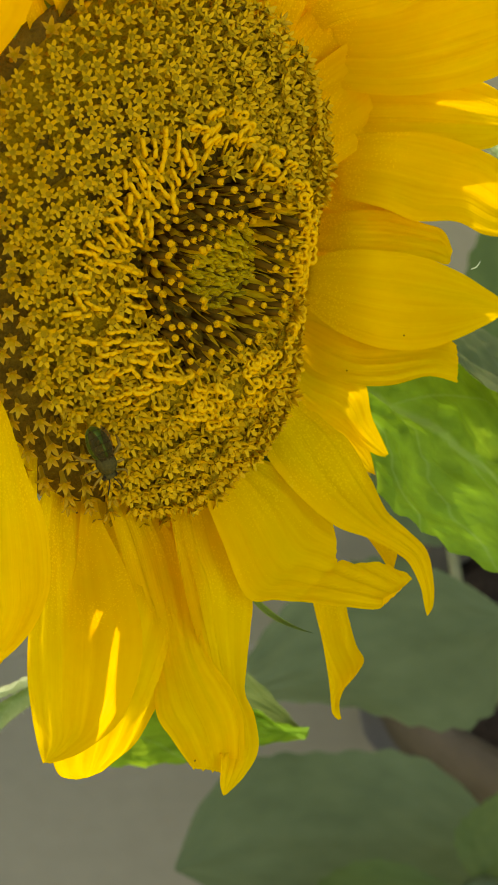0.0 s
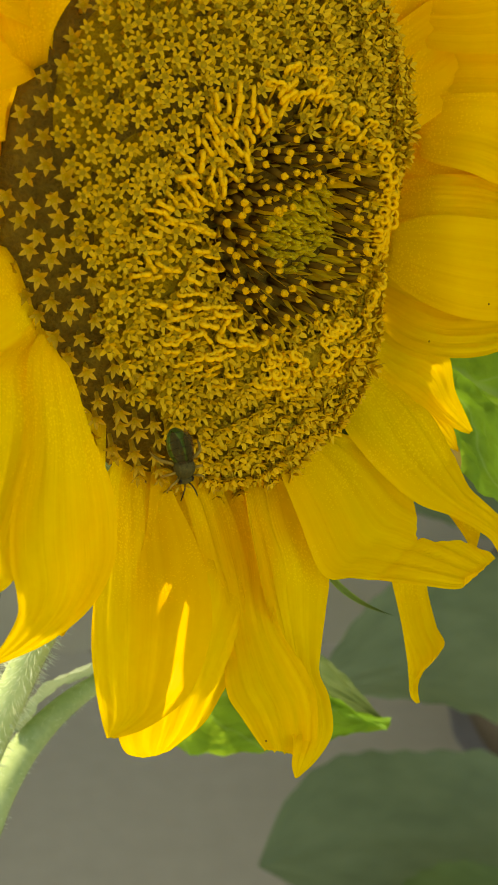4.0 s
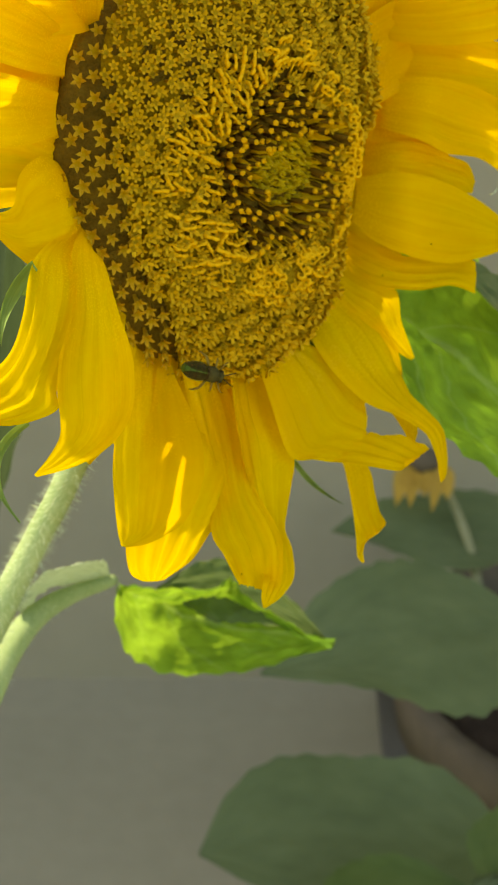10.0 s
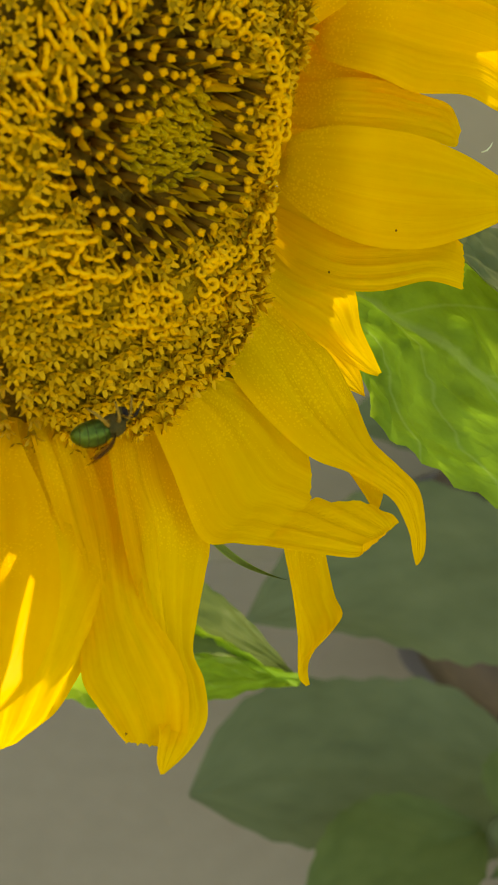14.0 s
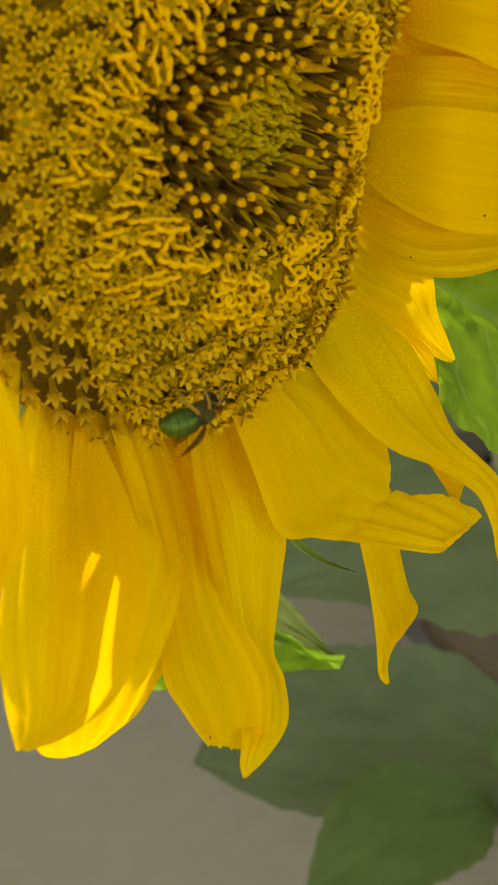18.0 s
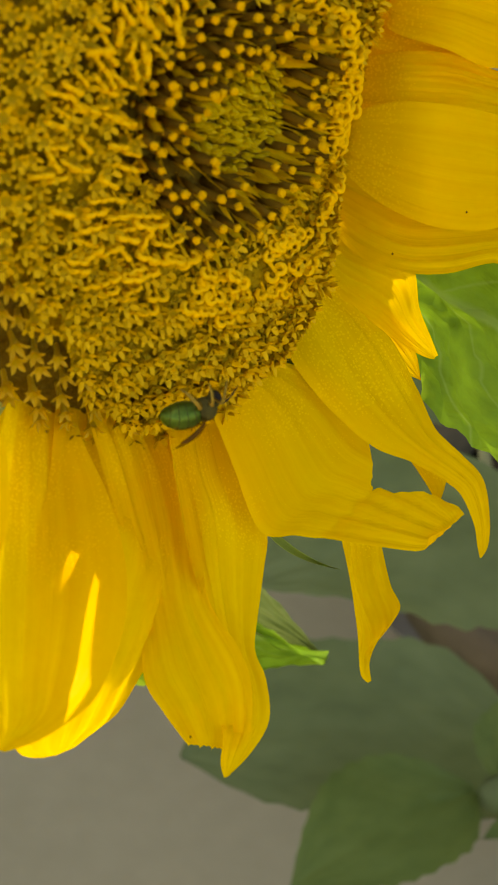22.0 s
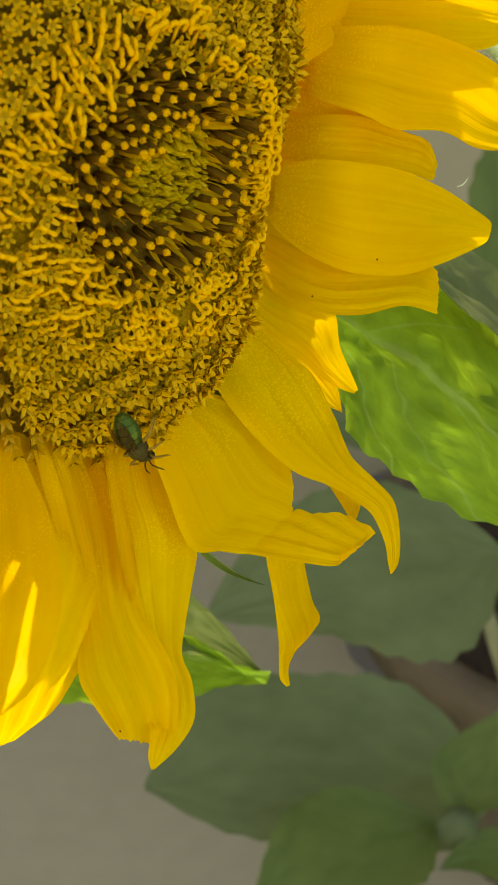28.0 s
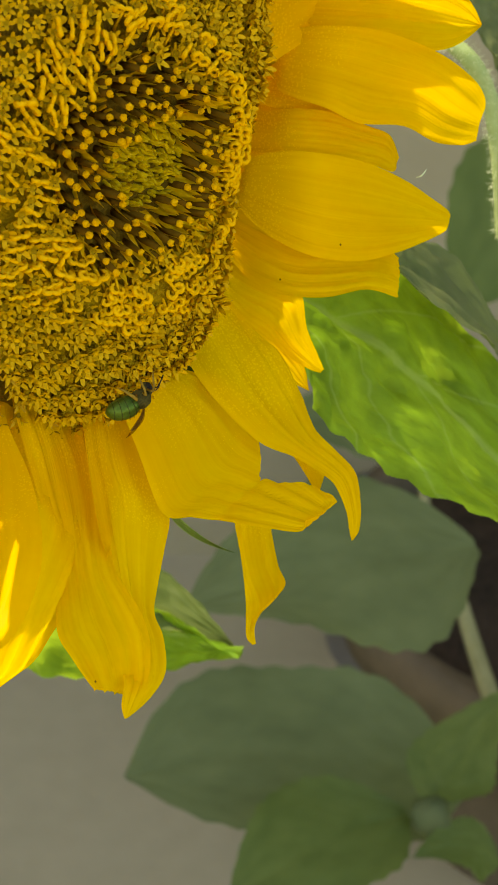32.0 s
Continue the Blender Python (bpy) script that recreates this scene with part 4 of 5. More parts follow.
# ---- plants behind ----
def backdrop_plant():
    plant = tagged(empty("young_sunflower", Matrix.Translation((0.30, 1.12, 0.235))), "young sunflower plant with broad dull green leaves in a pot", "sunflower")
    inv = plant.matrix_world.inverted()

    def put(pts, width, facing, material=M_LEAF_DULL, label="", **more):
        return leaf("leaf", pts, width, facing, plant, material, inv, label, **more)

    def stick(name, pts, radii):
        return stalk(name, [place(*p) for p in pts], radii, plant, M_STEM, inv)

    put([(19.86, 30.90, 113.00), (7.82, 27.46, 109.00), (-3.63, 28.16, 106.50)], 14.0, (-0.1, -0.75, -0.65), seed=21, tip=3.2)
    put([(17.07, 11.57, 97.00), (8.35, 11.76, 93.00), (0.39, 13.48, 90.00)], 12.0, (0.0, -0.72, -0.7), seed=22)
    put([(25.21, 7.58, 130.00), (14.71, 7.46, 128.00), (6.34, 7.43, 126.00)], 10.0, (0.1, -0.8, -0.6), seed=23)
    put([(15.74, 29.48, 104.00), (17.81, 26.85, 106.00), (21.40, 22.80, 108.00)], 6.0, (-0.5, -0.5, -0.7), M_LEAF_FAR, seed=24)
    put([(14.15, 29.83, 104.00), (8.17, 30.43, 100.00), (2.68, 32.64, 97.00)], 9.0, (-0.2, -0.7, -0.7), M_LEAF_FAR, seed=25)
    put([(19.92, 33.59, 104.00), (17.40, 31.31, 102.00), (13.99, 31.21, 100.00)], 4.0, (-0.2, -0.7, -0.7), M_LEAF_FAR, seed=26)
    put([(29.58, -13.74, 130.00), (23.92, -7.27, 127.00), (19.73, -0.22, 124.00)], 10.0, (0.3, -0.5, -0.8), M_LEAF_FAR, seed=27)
    stalk("stem", [Vector((0.30, 1.12, 0.225))] + [place(*p) for p in ((23.45, 29.29, 120.00), (22.10, 26.46, 119.00), (20.51, 22.04, 118.00), (19.24, 17.94, 118.00))],
          [0.8, 0.75, 0.7, 0.6, 0.5], plant, M_STEM_FAR, inv)
    rnd = random.Random(3)
    for k in range(5):
        a = 0.9 * k
        x = -1.7 + 0.85 * k
        p = (13.78, 2.02, 127.00)
        blade_at = [(p[0] + x * 0.5, p[1], p[2]), (p[0] + x, p[1] + 1.4, p[2] - 0.5), (p[0] + x * 1.2 + rnd.uniform(-0.4, 0.4), p[1] + rnd.uniform(2.6, 4.2), p[2] - 0.4)]
        leaf("withered_petal", blade_at, 1.6, (0.3 * math.sin(a), -0.3, -1), plant, M_WITHER, inv, "withered yellow-brown petal", teeth=0, vein=0, seed=50 + k, rows=12, cols=6)
    verts, faces = ball(inv @ place(*(13.78, 1.70, 127.00)), (0.014, 0.012, 0.011), 8, 12, 0.08, 5)
    link("withered_head", verts, faces, M_POT, plant, "brown withered flower head")
    stalk("flower_stalk", [place(*p) for p in ((13.83, 1.71, 127.50), (16.09, 4.70, 128.00), (17.65, 9.60, 126.00), (17.60, 14.00, 121.00))], [0.4, 0.35, 0.4, 0.45], plant, M_STEM_FAR, inv)
    verts, faces = ball(inv @ place(*(15.50, 29.77, 103.00)), (0.013, 0.012, 0.014), 8, 12, 0.12, 6)
    link("flower_bud", verts, faces, M_LEAF_DULL, plant, "small green-brown flower bud")
    return plant


backdrop_plant()


def clay_pot():
    c = Vector((0.34, 1.14, 0.0))
    pot = tagged(empty("plant_pot", Matrix.Translation(c)), "dark brown clay plant pot filled with soil", "plant pot")
    prof = [(0.15, 0.0), (0.17, 0.10), (0.195, 0.20), (0.215, 0.20), (0.22, 0.255), (0.20, 0.255), (0.195, 0.22)]
    sides = 48
    verts = [(r * math.cos(6.28318 * k / sides), r * math.sin(6.28318 * k / sides), z) for r, z in prof for k in range(sides)]
    faces = [(i * sides + k, i * sides + (k + 1) % sides, (i + 1) * sides + (k + 1) % sides, (i + 1) * sides + k) for i in range(len(prof) - 1) for k in range(sides)]
    link("body", verts, faces, M_POT, pot)
    verts, faces = ball((0, 0, 0.222), (0.198, 0.198, 0.016), 6, 32, 0.05, 3)
    link("soil", verts, faces, M_SOIL, pot, "dark soil")
    return pot


clay_pot()


def pot_shadow_form():
    # Added form: a pot shape where only the clay pot's shadow darkens the ground.
    c = Vector((0.22, 1.35, 0.0))
    pot = tagged(empty("plant_pot", Matrix.Translation(c)), "dark grey pot-shaped form standing in for the clay pot's soft shadow", "plant pot")
    prof = [(0.082, 0.0), (0.096, 0.115), (0.104, 0.115), (0.106, 0.14), (0.097, 0.14), (0.094, 0.12)]
    sides = 40
    verts = [(r * math.cos(6.28318 * k / sides), r * math.sin(6.28318 * k / sides), z) for r, z in prof for k in range(sides)]
    faces = [(i * sides + k, i * sides + (k + 1) % sides, (i + 1) * sides + (k + 1) % sides, (i + 1) * sides + k) for i in range(len(prof) - 1) for k in range(sides)]
    link("body", verts, faces, M_POT_SHADOW, pot)
    verts, faces = ball((0, 0, 0.121), (0.096, 0.096, 0.012), 6, 28, 0.05, 4)
    link("soil", verts, faces, M_SOIL, pot, "dark soil")
    return pot


pot_shadow_form()


# ---- florets ----
def star_floret(spread=0.17, lobes=5, height=0.34, up=0.10, wide=0.85, tube_r=0.10, blunt=0.45):
    """A small tubular floret: a flared cup with pointed lobes that meet at their roots."""
    verts, faces = [], []
    step = 2 * math.pi / lobes
    for r, z, off in ((tube_r * 0.5, -0.15, 0.0), (tube_r * 0.6, height * 0.5, 0.0), (tube_r, height, 0.0)):
        for k in range(lobes):
            a = step * (k + off)
            verts.append(Vector((r * math.cos(a), r * math.sin(a), z)))
    for i in range(2):
        for k in range(lobes):
            j = (k + 1) % lobes
            faces.append((i * lobes + k, i * lobes + j, (i + 1) * lobes + j, (i + 1) * lobes + k))
    centre = len(verts)
    verts.append(Vector((0, 0, height - 0.09)))
    half = tube_r * math.sin(step / 2)
    for i in range(lobes):
        a = step * (i + 0.5)
        d, s, z = Vector((math.cos(a), math.sin(a), 0)), Vector((-math.sin(a), math.cos(a), 0)), Vector((0, 0, 1))
        k = len(verts)
        p, q = 2 * lobes + i, 2 * lobes + (i + 1) % lobes
        out = tube_r * math.cos(step / 2)
        verts += [d * (out + spread * blunt) - s * half * wide + z * (height + up * 0.65), d * (out + spread * blunt) + s * half * wide + z * (height + up * 0.65),
                  d * (out + spread * 0.4) + z * (height + up * 0.5 - 0.03), d * (out + spread) + z * (height + up), d * out * 0.9 + z * (height - 0.03)]
        faces += [(centre, p, k + 4), (centre, k + 4, q), (p, k, k + 2, k + 4), (k + 4, k + 2, k + 1, q), (k, k + 3, k + 2), (k + 2, k + 3, k + 1)]
    return verts, faces


def throat_slots(data):
    """Faces of a star floret: 1 for the throat, 0 for lobes and tube."""
    centre = 15
    return [1 if centre in f else 0 for f in data[1]]


def arc(radius, thick, start, end, lift=0.0, segs=7, sides=5, centre=(0, 0, 0)):
    pts = []
    for i in range(segs + 1):
        a = start + (end - start) * i / segs
        pts.append(Vector(centre) + Vector((radius * math.cos(a), lift * i / segs, radius * math.sin(a))))
    return tube(pts, [thick * (1 - 0.25 * abs(2 * i / segs - 1)) for i in range(segs + 1)], sides)


def mesh_of(name, data, materials, slots=None, smooth=False):
    mesh = bpy.data.meshes.new(name)
    mesh.from_pydata([tuple(v * CM) for v in data[0]], [], data[1])
    for m in materials:
        mesh.materials.append(m)
    if slots:
        mesh.polygons.foreach_set("material_index", slots)
    mesh.polygons.foreach_set("use_smooth", [smooth] * len(mesh.polygons))
    return mesh


def stamen_data(rnd):
    h = rnd.uniform(0.52, 0.68)
    stem = tube([(0, 0, -0.1), (0, 0, h * 0.5), (rnd.uniform(-0.03, 0.03), rnd.uniform(-0.03, 0.03), h)], [0.060, 0.070, 0.052], 8)
    knob = [ball((0, 0, h + 0.03), (0.064, 0.064, 0.056), 7, 10, 0.22, rnd.randrange(999))]
    for k in range(5):
        a = 1.257 * k + rnd.uniform(-0.4, 0.4)
        knob.append(ball((0.042 * math.cos(a), 0.042 * math.sin(a), h + rnd.uniform(0.03, 0.07)), (0.030, 0.030, 0.030), 5, 7, 0.2, rnd.randrange(999)))
    knob = join(knob)
    data = join([stem, knob])
    return data, [0] * len(stem[1]) + [1] * len(knob[1])


def curl_data(rnd):
    """A style whose two arms roll back into rings."""
    h = rnd.uniform(0.30, 0.44)
    items = [tube([(0, 0, -0.1), (0, 0, h)], [0.030, 0.034], 6)]
    for side in (1, -1):
        r = rnd.uniform(0.070, 0.086)
        turn = rnd.uniform(4.4, 5.9)
        v, f = arc(r, rnd.uniform(0.046, 0.056), math.pi if side > 0 else 0.0, (math.pi - turn) if side > 0 else turn, rnd.uniform(-0.05, 0.05), 8, 6, centre=(side * r, 0, h))
        items.append((v, f))
    return join(items)


def frame_on(u, v, lean=0.35):
    """A floret's pose on the disc (centimetres): z along its axis, leaning outwards from the core, y outwards."""
    up = disc_normal(u, v)
    out = Vector((u - CORE.x, v - CORE.y, 0))
    far = out.length
    out.normalize()
    up = (up + out * lean * max(0, min(1, far / 2))).normalized()
    x = out.cross(up).normalized()
    y = up.cross(x)
    m = Matrix((x, y, up)).transposed().to_4x4()
    m.translation = (u, v, disc_height(u, v))
    return m


def zone(u, v, centre, radii):
    """Below 1 inside the oval."""
    return math.hypot((u - centre[0]) / radii[0], (v - centre[1]) / radii[1])


def star_zone(a):
    """How far the loose star florets reach in from the rim."""
    return 1.4 * max(0.0, math.cos(a - 3.35)) ** 2.4


def spiral(count, turn):
    """Places on the disc in the spiral order of a flower head, closer together towards the core's own middle."""
    golden = math.pi * (3 - math.sqrt(5))
    for i in range(count):
        rho, a = math.sqrt((i + 0.5) / count), i * golden + turn
        rim = RIM[int(math.degrees(a)) % 360]
        d = rho * (4.6 * (1 - rho) + rim * rho)
        yield i, a, d, CORE.x + d * math.cos(a), CORE.y + d * math.sin(a), rim - d


def grow_florets():
    rnd = random.Random(7)
    stars, opened, stamens, curls = [], [], [], []
    for _ in range(9):
        data = star_floret(rnd.uniform(0.115, 0.145), 5, rnd.uniform(0.27, 0.36), rnd.uniform(0.07, 0.13), 0.78, 0.088)
        opened.append((data, mesh_of("floret", data, [M_STAR, M_THROAT], throat_slots(data))))
    for _ in range(12):
        stars.append(star_floret(rnd.uniform(0.085, 0.125), 5, rnd.uniform(0.28, 0.42), rnd.uniform(0.06, 0.14), rnd.uniform(0.72, 0.90), rnd.uniform(0.070, 0.084), 0.72))
    for _ in range(6):
        data, slots = stamen_data(rnd)
        stamens.append(mesh_of("stamen", data, [M_TUBE, M_ANTHER], slots, True))
    for _ in range(10):
        data = curl_data(rnd)
        curls.append((data, mesh_of("stigma", data, [M_POLLEN], None, True)))
    heap, heap_slots, buds, paleae, spare, spare_slots, curled = [], [], [], [], [], [], []
    total = {"floret": 0, "stamen": 0, "stigma": 0}

    def single(name, mesh, u, v, lean, turn=None, tip=0.0, lift=0.0, scale=1.0):
        m = frame_on(u, v, lean)
        m.translation *= CM
        total[name] += 1
        ob = new(name, mesh)
        ob.parent = disc
        ob.matrix_local = m @ Matrix.Translation((0, 0, lift * CM)) @ Matrix.Rotation(rnd.uniform(0, 6.28) if turn is None else turn, 4, "Z") @ Matrix.Rotation(tip + rnd.uniform(-0.18, 0.18), 4, "X") @ Matrix.Scale(scale * rnd.uniform(0.88, 1.1), 4)

    def heaped(store, data, u, v, lean, scale=1.0, turn=None, tip=0.22, lift=0.0, nod=0.0):
        m = frame_on(u, v, lean)
        m = m @ Matrix.Translation((0, 0, lift)) @ Matrix.Rotation(rnd.uniform(0, 6.28) if turn is None else turn, 4, "Z") @ Matrix.Rotation(nod + rnd.uniform(-tip, tip), 4, "X") @ Matrix.Scale(scale * rnd.uniform(0.86, 1.14), 4)
        store.append(([(m @ w) * CM for w in data[0]], data[1]))

    for i, a, d, u, v, edge in spiral(1980, 0.0):
        if zone(u, v, (-0.40, 0.20), (0.92, 0.86)) < 1:
            for _ in range(5):
                heaped(buds, BUD, u + rnd.uniform(-0.12, 0.12), v + rnd.uniform(-0.12, 0.12), 0.25, rnd.uniform(0.7, 1.1), tip=0.4)
        elif zone(u, v, (-0.68, 0.26), (1.78, 1.86)) < 1 + 0.05 * math.sin(5 * a):
            if rnd.random() < 0.46:
                single("stamen", stamens[i % 6], u, v, 0.22)
            if rnd.random() < 0.8:
                heaped(paleae, PALEA, u + rnd.uniform(-0.1, 0.1), v + rnd.uniform(-0.1, 0.1), 0.45, 1.0, rnd.uniform(-0.35, 0.35), nod=-0.1)
        elif zone(u, v, (-1.24, 0.20), (2.62, 2.76)) < 1 + 0.05 * math.sin(4 * a + 1):
            place_at = u + rnd.uniform(-0.05, 0.05), v + rnd.uniform(-0.05, 0.05)
            near_side = max(0.0, math.cos(a - 2.9)) ** 0.9
            turn = 1.27 * near_side + rnd.uniform(-0.4, 0.4) + (rnd.uniform(-0.9, 0.9) if rnd.random() < 0.25 else 0.0)
            tilt = 0.60 - 0.35 * near_side
            nod, rise = -0.55 * (1 - near_side), 0.26 * (1 - near_side)
            if rnd.random() < 0.56:
                if total["stigma"] < 300:
                    single("stigma", curls[i % 10][1], *place_at, tilt, turn, nod, rise, 1.0 - 0.06 * near_side)
                else:
                    heaped(curled, curls[i % 10][0], *place_at, tilt, 1.0 - 0.06 * near_side, turn, lift=rise, nod=nod)
            if rnd.random() < 0.85:
                data = stars[i % 12]
                heaped(heap, data, u + rnd.uniform(-0.12, 0.12), v + rnd.uniform(-0.12, 0.12), 0.16, 1.0, lift=-0.06)
                heap_slots.extend(throat_slots(data))
        elif edge > star_zone(a) + 0.12 * math.sin(7 * a):
            data = stars[i % 12]
            heaped(heap, data, u + rnd.uniform(-0.04, 0.04), v + rnd.uniform(-0.04, 0.04), 0.16, 1.00 + 0.14 * math.cos(a + 0.9), lift=rnd.uniform(-0.03, 0.05))
            heap_slots.extend(throat_slots(data))
            if rnd.random() < 0.95 * (0.5 + 0.5 * math.cos(a + 0.9)):
                data = stars[(i + 5) % 12]
                heaped(heap, data, u + rnd.uniform(-0.13, 0.13), v + rnd.uniform(-0.13, 0.13), 0.16, 1.0, lift=0.02)
                heap_slots.extend(throat_slots(data))
    for i, a, d, u, v, edge in spiral(860, 0.4):
        if d < 2.9 or edge > star_zone(a) + 0.10 + 0.12 * math.sin(7 * a):
            continue
        u, v = u + rnd.uniform(-0.06, 0.06), v + rnd.uniform(-0.06, 0.06)
        data, mesh = opened[i % 9]
        if total["floret"] < 300:
            single("floret", mesh, u, v, 0.15)
        else:
            heaped(spare, data, u, v, 0.15)
            spare_slots.extend(throat_slots(data))
    for name, store, mats, slots, label in (("floret_mass", heap, [M_SPIKE, M_THROAT], heap_slots, "tightly packed olive-yellow star florets"),
                                            ("rim_floret_mass", spare, [M_STAR, M_THROAT], spare_slots, "small star-shaped florets"),
                                            ("stigma_mass", curled, [M_POLLEN], None, "curled orange-yellow stigmas dusted with pollen"),
                                            ("bud_mass", buds, [M_BUD], None, "unopened green centre buds"),
                                            ("paleae", paleae, [M_PALEA], None, "thin pointed golden-brown scales")):
        if store:
            v, f = join(store)
            tagged(link(name, v, f, mats, disc, label, smooth=name in ("stigma_mass", "floret_mass"), slots=slots), kind="stuff")


BUD = tube([(0, 0, -0.1), (0, 0, 0.13), (0.02, 0, 0.20), (0.03, 0, 0.25)], [0.040, 0.050, 0.036, 0.006], 5)
PALEA = ([Vector((-0.09, 0, -0.1)), Vector((0.09, 0, -0.1)), Vector((0.075, 0.03, 0.34)), Vector((-0.075, 0.03, 0.34)), Vector((0, 0.02, 0.62)), Vector((0, 0.07, 0.2))],
         [(0, 5, 3), (1, 2, 5), (0, 1, 5), (3, 5, 4), (5, 2, 4)])


def build_bed():
    """The raised mat of floret tubes under the dense part of the disc."""
    verts, faces = [], []
    rings, sides = 26, 120
    for i in range(rings + 1):
        for k in range(sides):
            a = 2 * math.pi * k / sides
            far = RIM[3 * k] - max(star_zone(a) + 0.12 * math.sin(7 * a), 0.0)
            near = min(2.0, far - 0.3)
            d = near + (far - near) * i / rings
            u, v = CORE.x + d * math.cos(a), CORE.y + d * math.sin(a)
            side = 0.5 + 0.5 * math.cos(a + 0.9)
            lift = (0.03 + 0.38 * side) * min(1, 5 * i / rings, 6 * (rings - i) / rings) - 0.04
            verts.append(Vector((u, v, disc_height(u, v) + lift + 0.04 * noise.noise(Vector((u * 5, v * 5, 3))))) * CM)
    for i in range(rings):
        for k in range(sides):
            j = (k + 1) % sides
            faces.append((i * sides + k, (i + 1) * sides + k, (i + 1) * sides + j, i * sides + j))
    return link("floret_bed", verts, faces, M_BED, disc, "matted yellow-brown floret tubes")


build_bed()
grow_florets()


# ---- the bee ----
BEE_SIZE = 0.95
wings = []


def build_bee():
    """A small green bee; x ahead, z up from what it sits on; centimetres."""
    bee = tagged(empty("bee", HEAD @ Matrix.Translation((0, -0.05, 0.006))), "small metallic green bee crawling on the sunflower disc", "bee")

    def piece(name, data, material, parent=None, label="", smooth=True):
        return link(name, [v * CM * BEE_SIZE for v in data[0]], data[1], material, parent or bee, label, smooth)

    prof = [(-0.63, 0.012), (-0.605, 0.085), (-0.54, 0.160), (-0.43, 0.222), (-0.30, 0.255), (-0.16, 0.252), (-0.04, 0.205), (0.04, 0.14)]

    def spine(x):
        return Vector((x, 0, 0.28 - 0.45 * (x + 0.15) ** 2))

    abdomen = piece("abdomen", tube([spine(x) for x, r in prof], [0.92 * r for x, r in prof], 22), M_BEE, None, "glossy green banded abdomen")
    for x, r in ((-0.49, 0.191), (-0.37, 0.2415), (-0.24, 0.257), (-0.11, 0.238)):
        piece("band", tube([spine(x - 0.008), spine(x), spine(x + 0.008)], [r * 0.905, r * 0.928, r * 0.905], 22), M_BAND, abdomen)
    piece("thorax", ball((0.12, 0, 0.26), (0.23, 0.205, 0.20), 12, 18, 0.03, 4), M_THORAX, None, "brown-haired thorax")
    head = piece("head", ball((0.345, 0, 0.13), (0.11, 0.155, 0.145), 10, 16), M_THORAX)
    for s in (1, -1):
        piece("eye", ball((0.37, 0.120 * s, 0.14), (0.065, 0.045, 0.10), 8, 10), M_BLACK, head)
        piece("antenna", tube([(0.43, 0.04 * s, 0.18), (0.52, 0.08 * s, 0.22), (0.62, 0.13 * s, 0.17), (0.73, 0.17 * s, 0.08)], [0.014, 0.013, 0.015, 0.012], 6), M_BLACK, head)
        wing = blade((0, 0, 0), (-0.32, 0.05 * s, 0.10 + 0.012 * s), (-0.72, 0.06 * s, 0.06 + 0.012 * s), 0.22, (0, 0.45 * s, 1), cup=0.05, ridges=2, depth=0.004, tip=2.5, rise=0.6, root=0.3, rows=12, cols=6)
        part = piece("wing", wing, M_WING)
        part.matrix_local = Matrix.Translation(Vector((0.12, 0.06 * s, 0.40)) * CM * BEE_SIZE)
        wings.append(part)
        for x, out, back, thick in ((0.30, 0.46, 0.22, 0.024), (0.18, 0.52, 0.02, 0.026), (0.06, 0.60, -0.34, 0.034)):
            piece("leg", tube([(x, 0.10 * s, 0.16), (x + back * 0.25, 0.26 * s, 0.30), (x + back * 0.45, (0.12 + out * 0.45) * s, 0.24), (x + back * 0.8, (0.10 + out * 0.6) * s, 0.07), (x + back * 1.05, out * 0.8 * s, -0.03)],
                              [thick, thick * 1.1, thick, thick * 0.8, thick * 0.35], 7), M_LEG)
    return bee


bee = build_bee()


def motions():
    rows = []
    for t, spot, ahead, up in BEE:
        x, z = Vector(ahead).normalized(), Vector(up)
        y = z.cross(x).normalized()
        m = Matrix((x, y, x.cross(y))).transposed().to_4x4()
        m.translation = Vector(spot) * CM
        rows.append((t, HEAD @ m))
    walk(bee, rows)
    # the wings lie over the abdomen, and lift when the bee clings to the rim
    for part, s in zip(wings, (1, -1)):
        hinge = Vector((0.12, 0.06 * s, 0.40)) * CM * BEE_SIZE
        walk(part, [(t, Matrix.Translation(hinge) @ Matrix.Rotation(radians(lift), 4, "Y") @ Matrix.Rotation(radians(-0.3 * lift * s), 4, "Z"))
                    for t, lift in ((0, 0), (10.5, 0), (13, 16), (16, 24), (24.5, 22), (26.5, 4), (28.5, 4), (29.5, 12), (31, 28), (32, 28))])


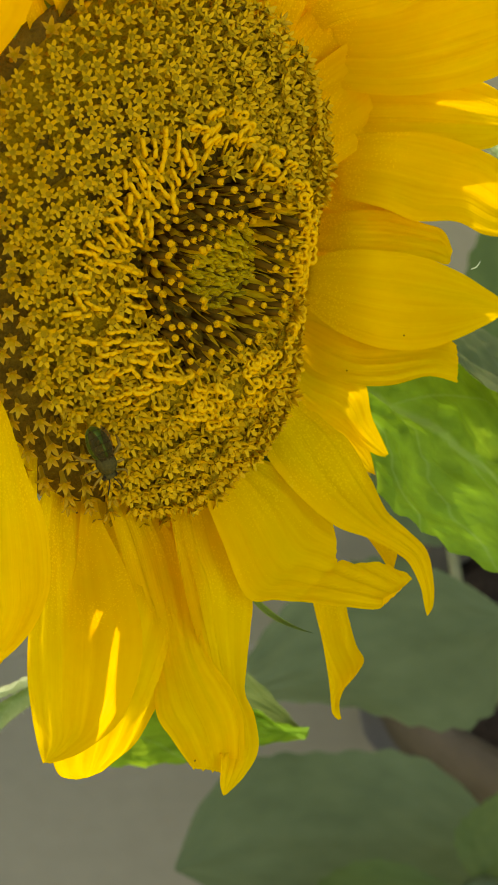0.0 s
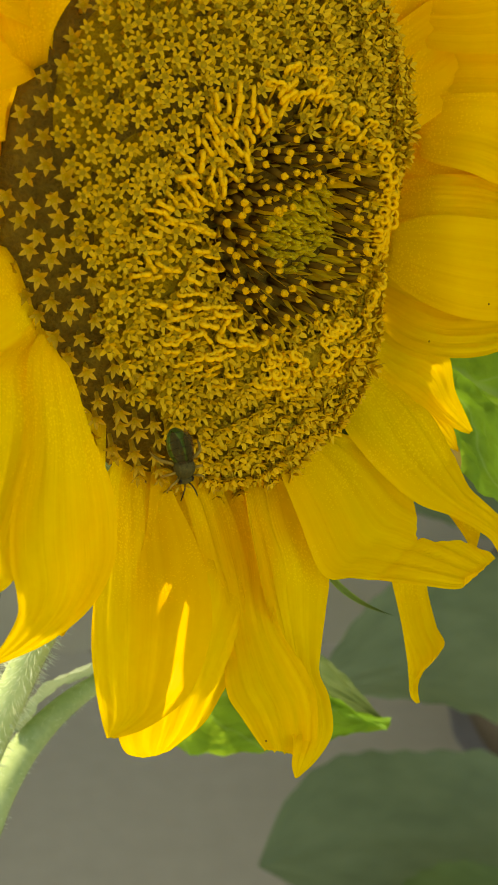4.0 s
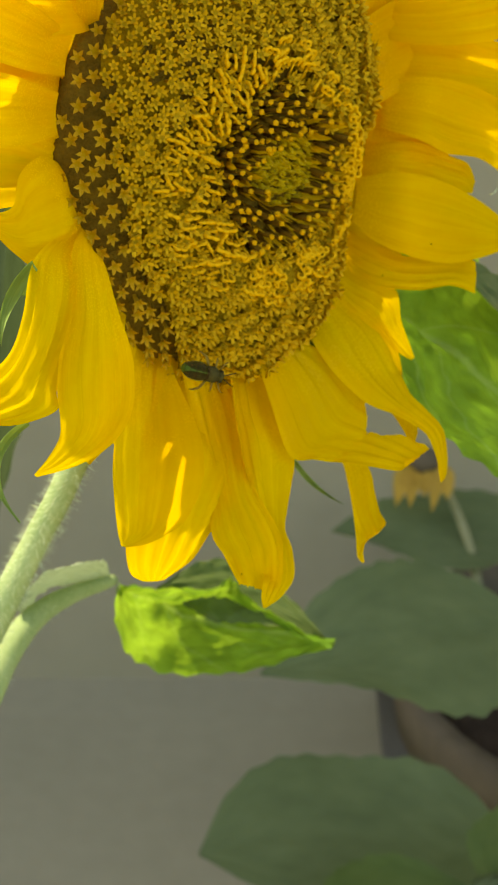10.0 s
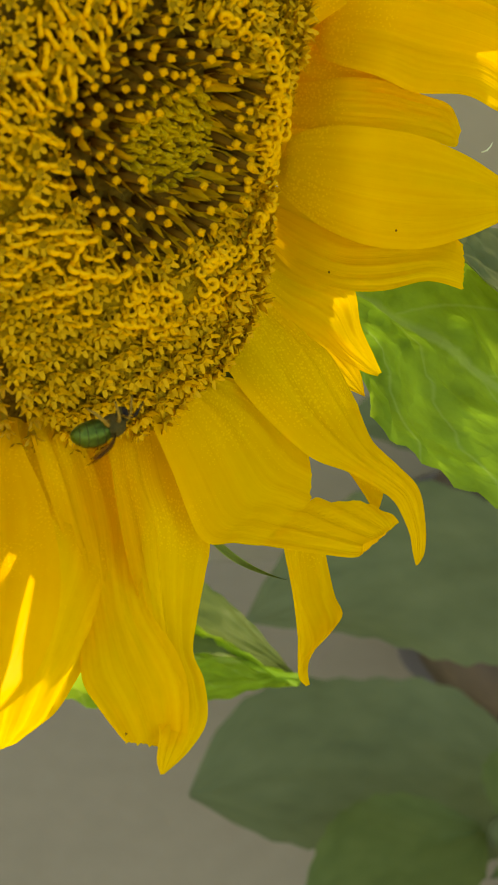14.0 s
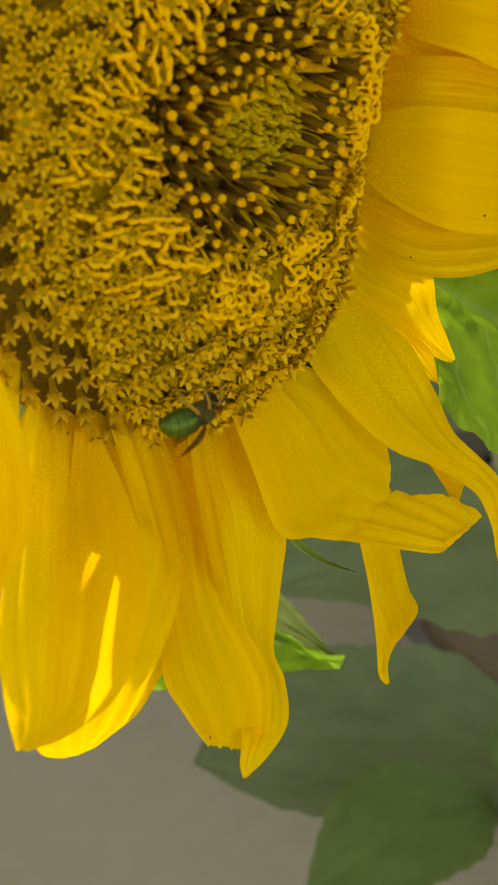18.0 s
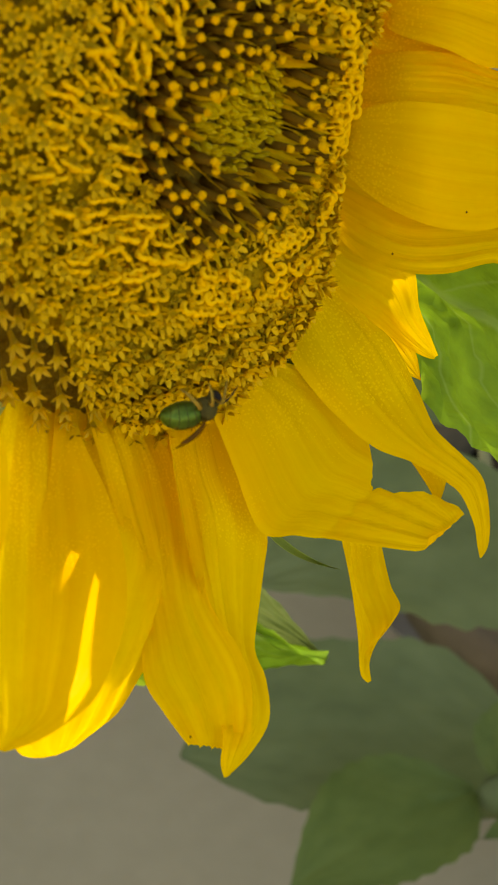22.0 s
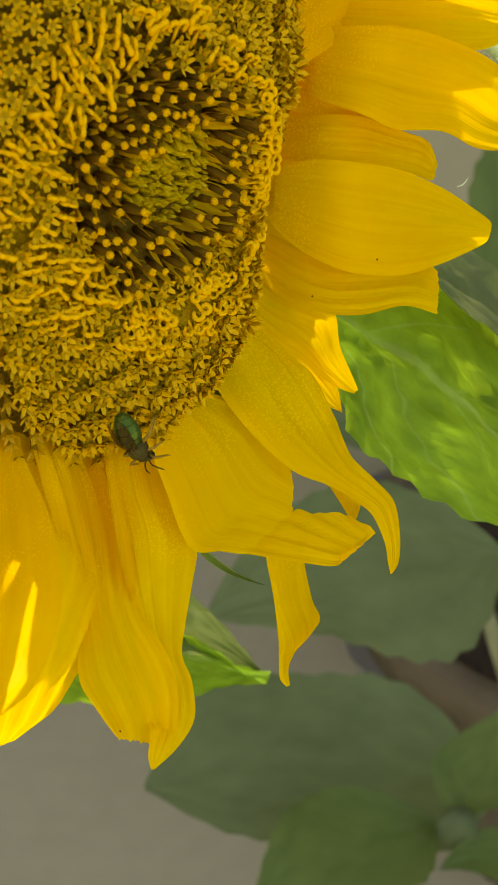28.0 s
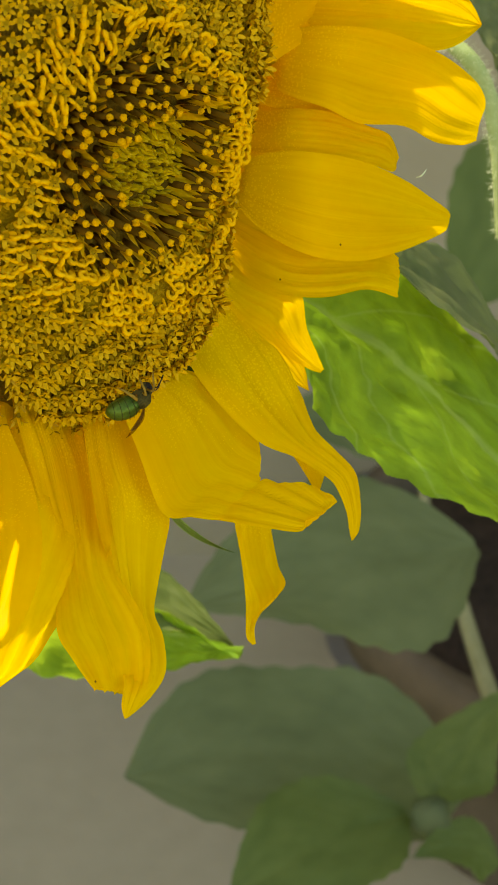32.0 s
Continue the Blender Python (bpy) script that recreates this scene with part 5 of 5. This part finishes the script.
BEE = [
    (0.0, (-1.00, -4.06, 0.28), (0.24, -0.87, 0.42), (-0.46, 0.28, 0.84)),
    (1.0, (-1.01, -4.30, 0.27), (0.12, -0.94, 0.32), (-0.43, 0.24, 0.87)),
    (2.0, (-0.89, -4.51, 0.27), (-0.09, -0.99, 0.14), (-0.41, 0.16, 0.90)),
    (3.0, (-0.74, -4.56, 0.28), (0.21, -0.89, 0.40), (-0.45, 0.27, 0.85)),
    (3.5, (-0.64, -4.79, 0.27), (0.15, -0.93, 0.33), (-0.42, 0.24, 0.87)),
    (5.5, (-0.85, -4.54, 0.28), (0.28, -0.86, 0.43), (-0.48, 0.26, 0.84)),
    (6.0, (-0.70, -4.91, 0.28), (0.36, -0.80, 0.47), (-0.50, 0.26, 0.83)),
    (7.0, (-0.55, -5.19, 0.29), (0.61, -0.49, 0.62), (-0.61, 0.20, 0.77)),
    (7.5, (-0.72, -5.12, 0.29), (0.70, -0.25, 0.66), (-0.65, 0.14, 0.75)),
    (8.0, (-0.37, -5.25, 0.29), (0.61, -0.51, 0.61), (-0.61, 0.19, 0.77)),
    (9.0, (-0.10, -5.40, 0.29), (0.57, -0.58, 0.58), (-0.58, 0.21, 0.79)),
    (10.0, (0.19, -5.51, 0.29), (0.74, -0.10, 0.66), (-0.65, 0.09, 0.75)),
    (11.0, (0.26, -5.42, 0.29), (0.81, -0.35, 0.47), (-0.52, -0.08, 0.85)),
    (12.0, (0.77, -5.17, 0.31), (0.86, 0.36, 0.37), (-0.15, -0.53, 0.84)),
    (13.0, (0.94, -5.05, 0.34), (0.88, 0.27, 0.39), (-0.04, -0.78, 0.63)),
    (13.5, (0.95, -4.94, 0.34), (0.87, 0.34, 0.36), (0.02, -0.75, 0.66)),
    (16.0, (1.02, -4.84, 0.34), (0.87, 0.35, 0.34), (0.04, -0.74, 0.67)),
    (17.0, (1.00, -4.85, 0.33), (0.84, 0.45, 0.30), (0.11, -0.69, 0.71)),
    (18.0, (0.95, -4.77, 0.34), (0.86, 0.40, 0.33), (0.07, -0.72, 0.69)),
    (19.0, (0.97, -4.87, 0.34), (0.86, 0.37, 0.35), (0.04, -0.73, 0.68)),
    (20.0, (1.28, -4.82, 0.36), (0.88, 0.03, 0.47), (-0.24, -0.82, 0.52)),
    (21.0, (1.52, -4.80, 0.34), (0.87, 0.32, 0.36), (0.00, -0.75, 0.66)),
    (22.0, (1.47, -4.77, 0.35), (0.88, 0.26, 0.40), (-0.05, -0.78, 0.62)),
    (23.0, (1.61, -4.77, 0.34), (0.87, 0.27, 0.41), (-0.05, -0.78, 0.63)),
    (24.0, (1.56, -4.70, 0.35), (0.88, 0.18, 0.45), (-0.13, -0.80, 0.58)),
    (26.5, (1.81, -4.96, 0.37), (0.82, -0.24, 0.52), (-0.48, -0.79, 0.39)),
    (27.0, (1.94, -4.89, 0.38), (0.81, -0.28, 0.52), (-0.51, -0.78, 0.37)),
    (28.0, (1.91, -5.06, 0.38), (0.45, -0.82, 0.36), (-0.88, -0.34, 0.34)),
    (29.0, (2.16, -4.88, 0.35), (0.88, 0.15, 0.45), (-0.15, -0.81, 0.57)),
    (30.0, (2.05, -4.78, 0.34), (0.87, 0.31, 0.39), (-0.02, -0.76, 0.65)),
    (31.0, (2.19, -4.67, 0.33), (0.81, 0.51, 0.30), (0.14, -0.66, 0.74)),
    (32.0, (2.22, -4.81, 0.33), (0.82, 0.48, 0.31), (0.12, -0.67, 0.73)),
]
motions()
